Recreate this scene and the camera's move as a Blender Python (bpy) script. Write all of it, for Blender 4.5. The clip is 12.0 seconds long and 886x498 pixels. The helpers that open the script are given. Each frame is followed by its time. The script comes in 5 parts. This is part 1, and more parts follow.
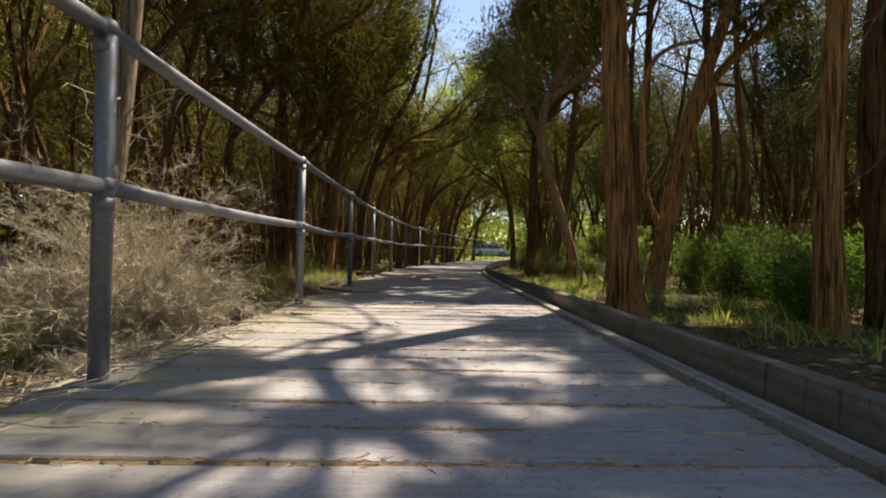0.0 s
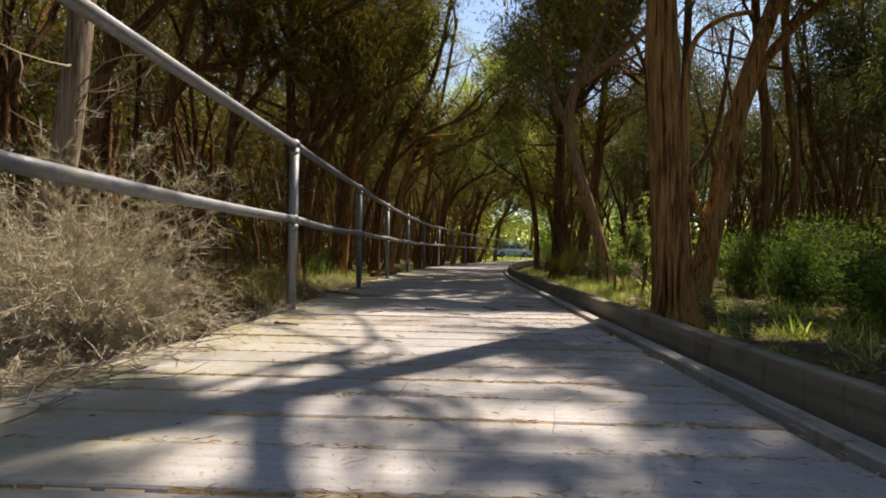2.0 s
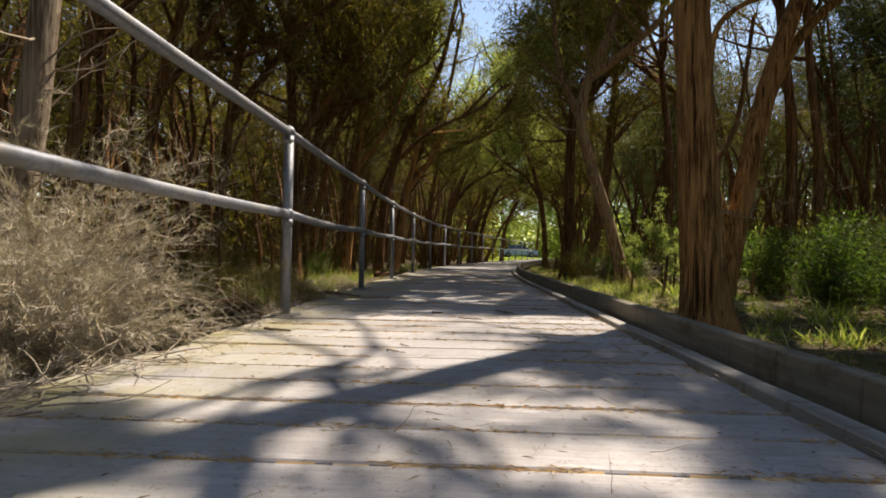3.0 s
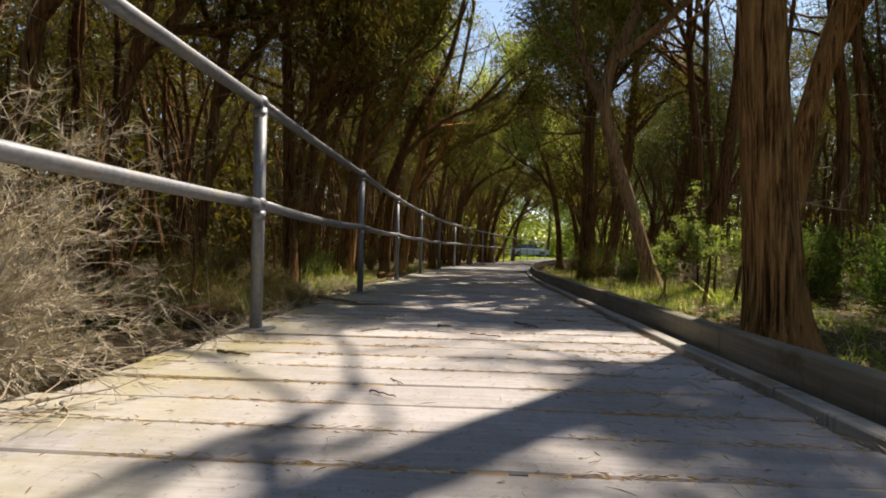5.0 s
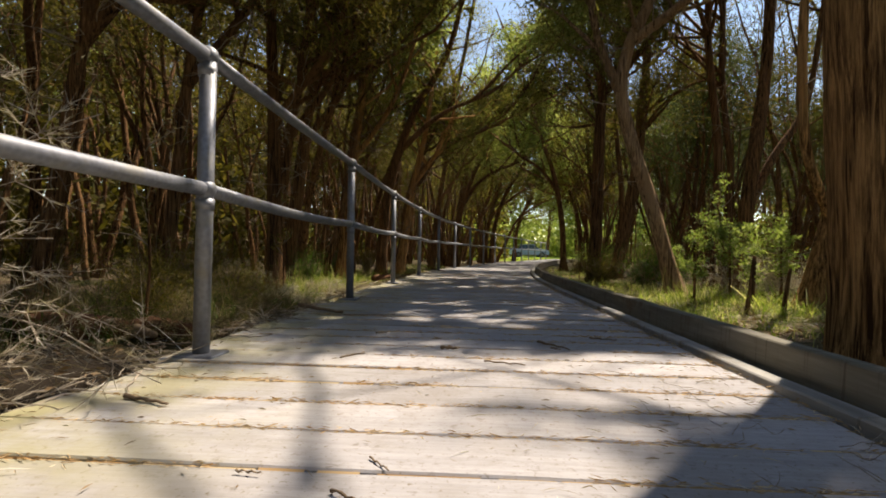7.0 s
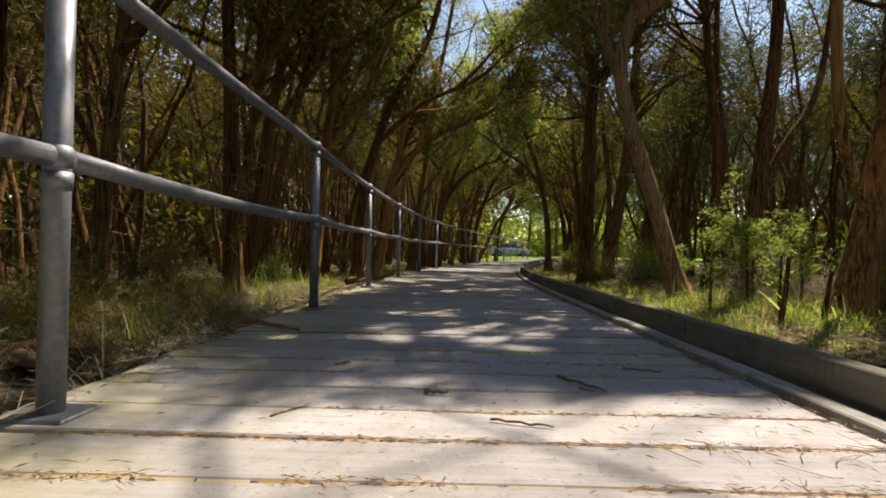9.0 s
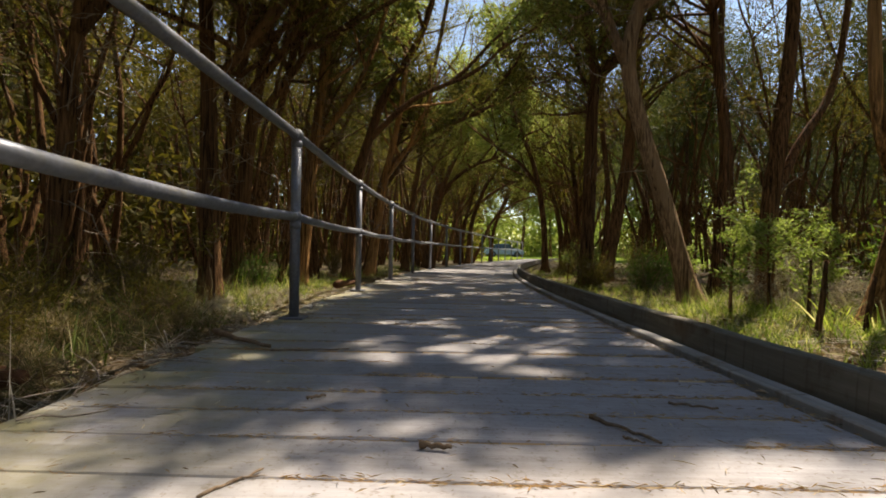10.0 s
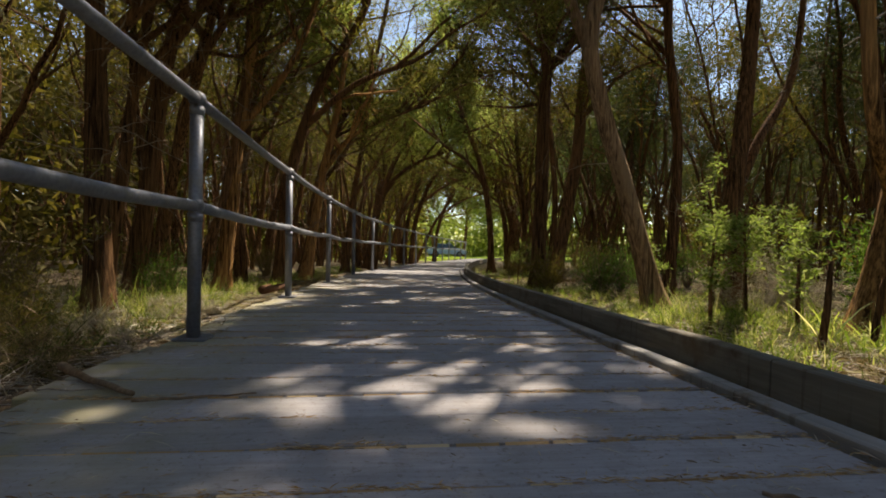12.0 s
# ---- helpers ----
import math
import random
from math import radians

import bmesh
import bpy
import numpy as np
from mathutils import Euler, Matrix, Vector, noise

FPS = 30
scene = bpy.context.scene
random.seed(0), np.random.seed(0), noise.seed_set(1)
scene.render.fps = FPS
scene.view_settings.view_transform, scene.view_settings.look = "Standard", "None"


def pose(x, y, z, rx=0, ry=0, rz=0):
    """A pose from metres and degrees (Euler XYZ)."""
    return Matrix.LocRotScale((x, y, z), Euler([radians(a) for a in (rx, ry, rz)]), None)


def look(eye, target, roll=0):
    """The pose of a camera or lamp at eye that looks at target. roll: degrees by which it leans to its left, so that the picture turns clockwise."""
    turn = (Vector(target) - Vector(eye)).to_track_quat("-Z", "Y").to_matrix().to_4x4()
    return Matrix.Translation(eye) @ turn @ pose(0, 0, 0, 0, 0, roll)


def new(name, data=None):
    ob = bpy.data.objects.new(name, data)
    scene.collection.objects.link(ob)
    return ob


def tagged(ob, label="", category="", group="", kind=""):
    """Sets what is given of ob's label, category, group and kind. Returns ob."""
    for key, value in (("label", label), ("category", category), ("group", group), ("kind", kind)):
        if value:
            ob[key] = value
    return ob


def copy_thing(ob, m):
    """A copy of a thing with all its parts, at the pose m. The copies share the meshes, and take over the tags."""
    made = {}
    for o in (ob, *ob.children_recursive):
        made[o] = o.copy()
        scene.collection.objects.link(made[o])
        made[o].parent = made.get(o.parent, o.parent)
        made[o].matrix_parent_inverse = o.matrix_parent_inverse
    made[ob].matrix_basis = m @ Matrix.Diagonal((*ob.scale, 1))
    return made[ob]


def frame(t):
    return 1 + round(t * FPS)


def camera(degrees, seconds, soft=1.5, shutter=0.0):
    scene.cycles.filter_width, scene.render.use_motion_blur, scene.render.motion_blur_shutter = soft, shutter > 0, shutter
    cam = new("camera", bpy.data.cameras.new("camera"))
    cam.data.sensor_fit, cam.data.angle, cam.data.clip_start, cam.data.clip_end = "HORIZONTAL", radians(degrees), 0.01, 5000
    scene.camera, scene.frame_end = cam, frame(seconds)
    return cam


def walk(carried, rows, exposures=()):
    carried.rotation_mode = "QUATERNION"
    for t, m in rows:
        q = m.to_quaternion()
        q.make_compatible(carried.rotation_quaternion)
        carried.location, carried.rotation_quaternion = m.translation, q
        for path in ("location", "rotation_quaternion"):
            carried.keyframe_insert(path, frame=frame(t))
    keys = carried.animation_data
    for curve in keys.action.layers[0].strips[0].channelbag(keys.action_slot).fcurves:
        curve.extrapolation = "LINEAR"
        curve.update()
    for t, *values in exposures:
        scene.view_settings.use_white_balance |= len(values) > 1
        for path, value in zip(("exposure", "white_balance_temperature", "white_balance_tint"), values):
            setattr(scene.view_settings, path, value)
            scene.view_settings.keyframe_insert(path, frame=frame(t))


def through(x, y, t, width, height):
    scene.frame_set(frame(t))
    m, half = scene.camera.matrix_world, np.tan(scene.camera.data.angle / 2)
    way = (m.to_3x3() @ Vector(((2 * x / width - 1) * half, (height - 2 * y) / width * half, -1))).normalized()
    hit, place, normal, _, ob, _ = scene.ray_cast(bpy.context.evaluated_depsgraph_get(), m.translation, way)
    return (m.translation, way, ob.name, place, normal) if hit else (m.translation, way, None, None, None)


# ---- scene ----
cam = camera(83.2, 12.0, soft=1.8)
PATH = [
    (0, (-0.046, 0.103, 0.352), (-0.019, 2.103, 0.364), 0.9),
    (0.5, (-0.04, 0.204, 0.355), (-0.026, 2.204, 0.367), 0.9),
    (1, (-0.029, 0.342, 0.342), (-0.026, 2.341, 0.353), 0.8),
    (1.5, (-0.015, 0.465, 0.339), (-0.037, 2.465, 0.35), 0.9),
    (2, (-0.005, 0.578, 0.338), (-0.066, 2.577, 0.351), 0.9),
    (2.5, (-0.014, 0.697, 0.338), (-0.088, 2.695, 0.349), 0.9),
    (3, (-0.028, 0.824, 0.327), (-0.111, 2.823, 0.34), 0.9),
    (5, (-0.041, 1.31, 0.328), (-0.164, 3.306, 0.338), 1.0),
    (5.5, (-0.041, 1.425, 0.332), (-0.168, 3.421, 0.345), 1.0),
    (6, (-0.052, 1.555, 0.324), (-0.172, 3.551, 0.336), 1.0),
    (6.5, (-0.072, 1.674, 0.326), (-0.191, 3.67, 0.337), 1.0),
    (8.5, (-0.122, 2.153, 0.334), (-0.213, 4.151, 0.347), 0.8),
    (9, (-0.129, 2.297, 0.334), (-0.169, 4.297, 0.344), 0.9),
    (9.5, (-0.138, 2.447, 0.336), (-0.169, 4.446, 0.347), 0.9),
    (10, (-0.15, 2.595, 0.344), (-0.164, 4.595, 0.355), 1.0),
    (10.5, (-0.164, 2.719, 0.349), (-0.086, 4.718, 0.36), 1.0),
    (11, (-0.176, 2.859, 0.349), (0.026, 4.849, 0.36), 1.0),
    (11.5, (-0.176, 2.972, 0.342), (0.04, 4.96, 0.356), 0.9),
    (12, (-0.172, 3.084, 0.344), (0.045, 5.072, 0.358), 0.9),
]
walk(cam, [(t, look(eye, target, roll)) for t, eye, target, roll in PATH],
     [(0.0, 0.92, 8250, 13), (12.0, 0.92, 8250, 13)])

# ---- world, sun, exposure ----
SUN_AZ, SUN_EL = radians(40.5), radians(56)          # azimuth clockwise from +y
SUN = Vector((math.sin(SUN_AZ) * math.cos(SUN_EL), math.cos(SUN_AZ) * math.cos(SUN_EL), math.sin(SUN_EL)))
world = bpy.data.worlds.new("sky")
scene.world = world
world.use_nodes = True
sky = world.node_tree.nodes.new("ShaderNodeTexSky")
sky.sky_type, sky.sun_disc = "NISHITA", False
sky.sun_elevation, sky.sun_rotation = SUN_EL, SUN_AZ
sky.air_density, sky.dust_density, sky.ozone_density = 1.0, 0.0, 2.0
world.node_tree.links.new(sky.outputs[0], world.node_tree.nodes["Background"].inputs[0])
world.node_tree.nodes["Background"].inputs[1].default_value = 0.125
sun_data = bpy.data.lights.new("sun", "SUN")
sun_data.energy, sun_data.angle, sun_data.color = 4.45, radians(0.7), (1.0, 0.995, 0.99)
sun = new("sun", sun_data)
sun.matrix_world = look((8, 8, 14), Vector((8, 8, 14)) - SUN)

# ---- materials ----


class Nodes:
    """A small shorthand for building a node material."""

    def __init__(self, name):
        self.mat = bpy.data.materials.new(name)
        self.mat.use_nodes = True
        self.tree = self.mat.node_tree
        self.bsdf = self.tree.nodes["Principled BSDF"]
        self.out = self.tree.nodes["Material Output"]

    def add(self, kind, **values):
        node = self.tree.nodes.new(kind)
        for key, value in values.items():
            node.inputs[key.replace("_", " ")].default_value = value
        return node

    def link(self, a, b):
        self.tree.links.new(a, b)

    def coords(self, scale=(1, 1, 1), use_world=False, turn=(0, 0, 0)):
        if use_world:
            src = self.tree.nodes.new("ShaderNodeNewGeometry").outputs["Position"]
        else:
            src = self.tree.nodes.new("ShaderNodeTexCoord").outputs["Object"]
        m = self.add("ShaderNodeMapping")
        m.inputs["Scale"].default_value = scale
        m.inputs["Rotation"].default_value = turn
        self.link(src, m.inputs[0])
        return m.outputs[0]

    def noise(self, at, scale, detail=4, rough=0.6):
        n = self.add("ShaderNodeTexNoise", Scale=scale, Detail=detail, Roughness=rough)
        self.link(at, n.inputs["Vector"])
        return n.outputs["Fac"]

    def ramp(self, fac, stops):
        r = self.tree.nodes.new("ShaderNodeValToRGB")
        els = r.color_ramp.elements
        while len(els) < len(stops):
            els.new(0.5)
        for el, (p, c) in zip(els, stops):
            el.position, el.color = p, (*c, 1)
        self.link(fac, r.inputs[0])
        return r.outputs[0]

    def grey(self, fac, lo, hi):
        return self.ramp(fac, [(lo, (0, 0, 0)), (hi, (1, 1, 1))])

    def mix(self, fac, a, b, mode="MIX"):
        m = self.tree.nodes.new("ShaderNodeMix")
        m.data_type, m.blend_type = "RGBA", mode
        for value, slot in ((fac, 0), (a, 6), (b, 7)):
            if hasattr(value, "links"):
                self.link(value, m.inputs[slot])
            else:
                m.inputs[slot].default_value = value if slot == 0 else (*value, 1)
        return m.outputs[2]

    def scaled(self, colour, low, high, random_out):
        """Colour multiplied by a random brightness."""
        r = self.tree.nodes.new("ShaderNodeMapRange")
        r.inputs["To Min"].default_value, r.inputs["To Max"].default_value = low, high
        self.link(random_out, r.inputs["Value"])
        h = self.tree.nodes.new("ShaderNodeHueSaturation")
        self.link(r.outputs[0], h.inputs["Value"])
        self.link(colour, h.inputs["Color"])
        return h.outputs[0]

    def object_random(self):
        return self.tree.nodes.new("ShaderNodeObjectInfo").outputs["Random"]

    def island_random(self):
        return self.tree.nodes.new("ShaderNodeNewGeometry").outputs["Random Per Island"]

    def bump(self, height, strength, distance):
        b = self.add("ShaderNodeBump", Strength=strength, Distance=distance)
        self.link(height, b.inputs["Height"])
        self.link(b.outputs[0], self.bsdf.inputs["Normal"])

    def finish(self, colour, rough=0.8, metal=0.0, spec=0.3):
        if hasattr(colour, "links"):
            self.link(colour, self.bsdf.inputs["Base Color"])
        else:
            self.bsdf.inputs["Base Color"].default_value = (*colour, 1)
        if hasattr(rough, "links"):
            self.link(rough, self.bsdf.inputs["Roughness"])
        else:
            self.bsdf.inputs["Roughness"].default_value = rough
        self.bsdf.inputs["Metallic"].default_value = metal
        self.bsdf.inputs["Specular IOR Level"].default_value = spec
        return self.mat


def bark_material(name, dark, light, scale=1.0):
    n = Nodes(name)
    fibre = n.noise(n.coords((46 * scale, 46 * scale, 2.6 * scale)), 1.0, 8, 0.7)
    crack = n.noise(n.coords((30 * scale, 30 * scale, 1.3 * scale)), 1.0, 5, 0.65)
    patch = n.noise(n.coords((3, 3, 1.2)), 1.0, 3, 0.5)
    c = n.ramp(fibre, [(0.38, dark), (0.5, [0.45 * (a + b) for a, b in zip(dark, light)]), (0.6, light)])
    c = n.mix(n.grey(patch, 0.45, 0.7), c, [v * 0.7 for v in light])
    c = n.mix(n.ramp(crack, [(0.36, (1, 1, 1)), (0.44, (0, 0, 0))]), c, [v * 0.8 for v in dark])
    c = n.scaled(c, 0.75, 1.2, n.object_random())
    n.bump(fibre, 1.0, 0.03)
    return n.finish(c, 0.95, 0, 0.06)


def leaf_material(name, stops, through=0.45, low=0.7, high=1.3, gloss=0.66):
    n = Nodes(name)
    c = n.ramp(n.island_random(), stops)
    c = n.scaled(c, low, high, n.object_random())
    n.finish(c, gloss, 0, 0.14)
    t = n.add("ShaderNodeBsdfTranslucent")
    n.link(n.mix(1.0, c, (1.0, 1.0, 0.55), "MULTIPLY"), t.inputs["Color"])
    m = n.add("ShaderNodeMixShader")
    m.inputs[0].default_value = through
    n.link(n.bsdf.outputs[0], m.inputs[1])
    n.link(t.outputs[0], m.inputs[2])
    n.link(m.outputs[0], n.out.inputs["Surface"])
    return n.mat


def deck_material():
    n = Nodes("weathered_deck_timber")
    at = n.coords(use_world=True)
    grain = n.noise(n.coords((3, 60, 60)), 1.0, 5, 0.7)
    fleck = n.noise(at, 90, 3, 0.7)
    stain = n.noise(at, 2.3, 5, 0.6)
    moss = n.noise(at, 4.5, 5, 0.65)
    c = n.ramp(grain, [(0.3, (0.32, 0.302, 0.302)), (0.5, (0.385, 0.368, 0.371)), (0.72, (0.46, 0.443, 0.448))])
    c = n.mix(n.ramp(stain, [(0.45, (0, 0, 0)), (0.72, (0.7, 0.7, 0.7))]), c, (0.3, 0.27, 0.25))
    blot = n.noise(at, 11, 6, 0.72)
    c = n.mix(n.ramp(blot, [(0.46, (0, 0, 0)), (0.7, (0.4, 0.4, 0.4))]), c, (0.23, 0.2, 0.165))
    speck = n.noise(at, 38, 4, 0.75)
    c = n.mix(n.ramp(speck, [(0.58, (0, 0, 0)), (0.7, (0.6, 0.6, 0.6))]), c, (0.17, 0.135, 0.1))
    c = n.mix(n.grey(fleck, 0.6, 0.72), c, (0.2, 0.16, 0.11))
    # yellow-green lichen along the rail side
    sep = n.add("ShaderNodeSeparateXYZ")
    n.link(n.coords(use_world=True), sep.inputs[0])
    side = n.add("ShaderNodeMapRange")
    side.inputs["From Min"].default_value, side.inputs["From Max"].default_value = -0.35, -0.95
    n.link(sep.outputs[0], side.inputs["Value"])
    both = n.add("ShaderNodeMath")
    both.operation = "MULTIPLY"
    n.link(side.outputs[0], both.inputs[0])
    n.link(n.grey(moss, 0.35, 0.6), both.inputs[1])
    c = n.mix(both.outputs[0], c, (0.33, 0.3, 0.17))
    c = n.scaled(c, 0.86, 1.12, n.object_random())
    n.bump(grain, 0.35, 0.004)
    return n.finish(c, 0.85, 0, 0.25)


def mottled(name, stops, scale=8, rough=0.9, relief=0.01, fine=60, vary=(0.85, 1.15), metal=0.0, use_world=True, spec=0.2):
    n = Nodes(name)
    at = n.coords(use_world=use_world)
    big = n.noise(at, scale, 5, 0.6)
    small = n.noise(at, fine, 4, 0.7)
    c = n.ramp(big, stops)
    c = n.mix(n.grey(small, 0.35, 0.75), c, [v * 0.55 for v in stops[0][1]])
    c = n.scaled(c, vary[0], vary[1], n.object_random())
    n.bump(small, 0.6, relief)
    return n.finish(c, rough, metal, spec)


def steel_material():
    n = Nodes("galvanised_steel")
    at = n.coords(use_world=True)
    spangle = n.add("ShaderNodeTexVoronoi", Scale=70)
    n.link(at, spangle.inputs["Vector"])
    dirt = n.noise(at, 9, 5, 0.65)
    c = n.ramp(spangle.outputs["Distance"], [(0.0, (0.168, 0.178, 0.202)), (1.0, (0.25, 0.262, 0.294))])
    c = n.mix(n.grey(dirt, 0.5, 0.72), c, (0.24, 0.23, 0.2))
    rough = n.ramp(dirt, [(0.3, (0.42,) * 3), (0.7, (0.66,) * 3)])
    n.bump(dirt, 0.1, 0.004)
    return n.finish(c, rough, 0.6, 0.5)


def kerb_material(name, tones, stain):
    n = Nodes(name)
    at = n.coords(use_world=True)
    streak = n.noise(n.coords((20, 1.2, 20), use_world=True), 1.0, 5, 0.65)
    blotch = n.noise(at, 5, 6, 0.7)
    c = n.ramp(streak, list(zip((0.3, 0.55, 0.75), tones)))
    c = n.mix(n.grey(blotch, 0.54, 0.7), c, stain)
    # dark runs of tannin down the face
    drip = n.noise(n.coords((8, 46, 3), use_world=True), 1.0, 3, 0.55)
    c = n.mix(n.ramp(drip, [(0.58, (0, 0, 0)), (0.7, (0.6, 0.6, 0.6))]), c, [v * 0.6 for v in stain])
    n.bump(streak, 0.4, 0.006)
    return n.finish(c, 0.85, 0, 0.25)


def ground_material():
    n = Nodes("leaf_litter_soil")
    at = n.coords(use_world=True)
    big = n.noise(at, 0.9, 5, 0.6)
    mid = n.noise(at, 7, 5, 0.65)
    fine = n.noise(at, 70, 4, 0.7)
    c = n.ramp(fine, [(0.3, (0.05, 0.036, 0.022)), (0.5, (0.14, 0.1, 0.06)), (0.72, (0.3, 0.235, 0.15))])
    c = n.mix(n.grey(mid, 0.48, 0.65), c, (0.075, 0.055, 0.035))
    c = n.mix(n.grey(big, 0.5, 0.66), c, (0.085, 0.095, 0.03))
    sep = n.add("ShaderNodeSeparateXYZ")
    n.link(n.coords(use_world=True), sep.inputs[0])
    lawn = n.add("ShaderNodeMapRange")
    lawn.inputs["From Min"].default_value, lawn.inputs["From Max"].default_value = 28.5, 31.0
    n.link(sep.outputs[1], lawn.inputs["Value"])
    grass = n.ramp(n.noise(at, 2.5, 5, 0.6), [(0.3, (0.13, 0.2, 0.018)), (0.7, (0.24, 0.32, 0.03))])
    c = n.mix(lawn.outputs[0], c, grass)
    # a pan of damp bare soil beside the second post
    far = n.add("ShaderNodeVectorMath")
    far.operation = "DISTANCE"
    far.inputs[1].default_value = (-1.5, 3.4, 0.0)
    n.link(n.coords(use_world=True), far.inputs[0])
    rim = n.add("ShaderNodeMath")
    rim.operation = "ADD"
    n.link(far.outputs["Value"], rim.inputs[0])
    n.link(mid, rim.inputs[1])
    c = n.mix(n.ramp(rim.outputs[0], [(0.85, (1, 1, 1)), (1.0, (0, 0, 0))]), c, (0.035, 0.026, 0.018))
    n.bump(fine, 0.8, 0.02)
    return n.finish(c, 0.95, 0, 0.1)


DECK = deck_material()
STEEL = steel_material()
KERB = kerb_material("weathered_kerb_timber", ((0.095, 0.086, 0.062), (0.195, 0.178, 0.138), (0.31, 0.287, 0.235)), (0.11, 0.075, 0.042))
BATTEN = kerb_material("pale_weathered_batten", ((0.22, 0.21, 0.19), (0.38, 0.365, 0.335), (0.5, 0.48, 0.45)), (0.2, 0.15, 0.09))
SOIL = ground_material()
BARK = bark_material("red_brown_stringy_bark", (0.085, 0.038, 0.015), (0.68, 0.37, 0.145), 1.4)
BARK_DARK = bark_material("dark_tea_tree_bark", (0.033, 0.018, 0.0095), (0.31, 0.165, 0.078), 1.6)
BARK_MID = bark_material("pale_brown_fibrous_bark", (0.11, 0.066, 0.035), (0.5, 0.325, 0.185), 1.4)
BARK_PALE = bark_material("pale_papery_bark", (0.16, 0.11, 0.075), (0.46, 0.37, 0.28), 1.3)
TWIG = mottled("grey_dead_twig", [(0.3, (0.26, 0.2, 0.14)), (0.7, (0.46, 0.38, 0.29))], 14, 0.9, 0.002)
STRAW = leaf_material("dry_straw_twiglet", [(0.0, (0.33, 0.275, 0.215)), (0.5, (0.48, 0.425, 0.35)), (1.0, (0.64, 0.59, 0.51))], 0.25, 0.9, 1.1, 0.8)
BUSH_TWIG = mottled("pale_dry_twig", [(0.3, (0.33, 0.26, 0.195)), (0.7, (0.55, 0.47, 0.375))], 14, 0.9, 0.002)
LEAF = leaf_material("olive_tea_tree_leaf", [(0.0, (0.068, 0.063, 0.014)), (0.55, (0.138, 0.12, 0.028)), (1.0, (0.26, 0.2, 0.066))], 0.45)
# paler copy of LEAF for crowns in the light, the light painted in
LEAF_OLIVE = leaf_material("lit_olive_tea_tree_leaf", [(0.0, (0.12, 0.125, 0.032)), (0.55, (0.23, 0.228, 0.064)), (1.0, (0.39, 0.35, 0.14))], 0.55)
# fresh green raised past leaf reflectance: sunshine and backlight put into the colour
LEAF_SUN = leaf_material("sunlit_fresh_green_leaf", [(0.0, (0.2, 0.26, 0.085)), (0.6, (0.35, 0.42, 0.15)), (1.0, (0.52, 0.55, 0.29))], 0.7)
LEAF_DEEP = leaf_material("deep_green_thicket_leaf", [(0.0, (0.035, 0.046, 0.014)), (0.55, (0.075, 0.092, 0.03)), (1.0, (0.15, 0.16, 0.065))], 0.36)
LEAF_SOFT = leaf_material("pale_green_sapling_leaf", [(0.0, (0.14, 0.2, 0.05)), (0.6, (0.28, 0.37, 0.11)), (1.0, (0.45, 0.5, 0.24))], 0.55)
LEAF_SHRUB = leaf_material("soft_green_shrub_leaf", [(0.0, (0.045, 0.09, 0.016)), (0.6, (0.1, 0.19, 0.035)), (1.0, (0.22, 0.32, 0.085))], 0.5)
GRASS = leaf_material("green_grass_blade", [(0.0, (0.08, 0.13, 0.025)), (0.45, (0.21, 0.295, 0.055)), (0.72, (0.4, 0.44, 0.13)), (1.0, (0.62, 0.56, 0.37))], 0.55)
DRYGRASS = leaf_material("dry_undergrowth_blade", [(0.0, (0.07, 0.08, 0.025)), (0.5, (0.17, 0.14, 0.07)), (1.0, (0.36, 0.28, 0.17))], 0.35)
REED = leaf_material("olive_reed_blade", [(0.0, (0.035, 0.055, 0.012)), (0.7, (0.09, 0.125, 0.028)), (0.92, (0.17, 0.18, 0.06)), (1.0, (0.44, 0.37, 0.23))], 0.42)
LITTER = leaf_material("fallen_brown_leaf", [(0.0, (0.1, 0.06, 0.03)), (0.5, (0.27, 0.17, 0.09)), (1.0, (0.5, 0.38, 0.24))], 0.1, 1.0, 1.0, 0.8)
DECK_LITTER = leaf_material("dry_deck_needle", [(0.0, (0.17, 0.11, 0.065)), (0.4, (0.4, 0.29, 0.18)), (1.0, (0.62, 0.52, 0.38))], 0.1, 1.0, 1.0, 0.8)
ORANGE = leaf_material("orange_needle_litter", [(0.0, (0.32, 0.19, 0.085)), (0.5, (0.54, 0.35, 0.175)), (1.0, (0.68, 0.53, 0.33))], 0.1, 1.0, 1.0, 0.85)
STICK = mottled("brown_fallen_stick", [(0.3, (0.18, 0.12, 0.075)), (0.7, (0.36, 0.26, 0.17))], 20, 0.9, 0.003)
ROTTEN = mottled("rotten_reddish_wood", [(0.3, (0.09, 0.04, 0.02)), (0.7, (0.26, 0.125, 0.06))], 9, 0.92, 0.012)

# ---- mesh tools ----
RNG = np.random.default_rng(7)


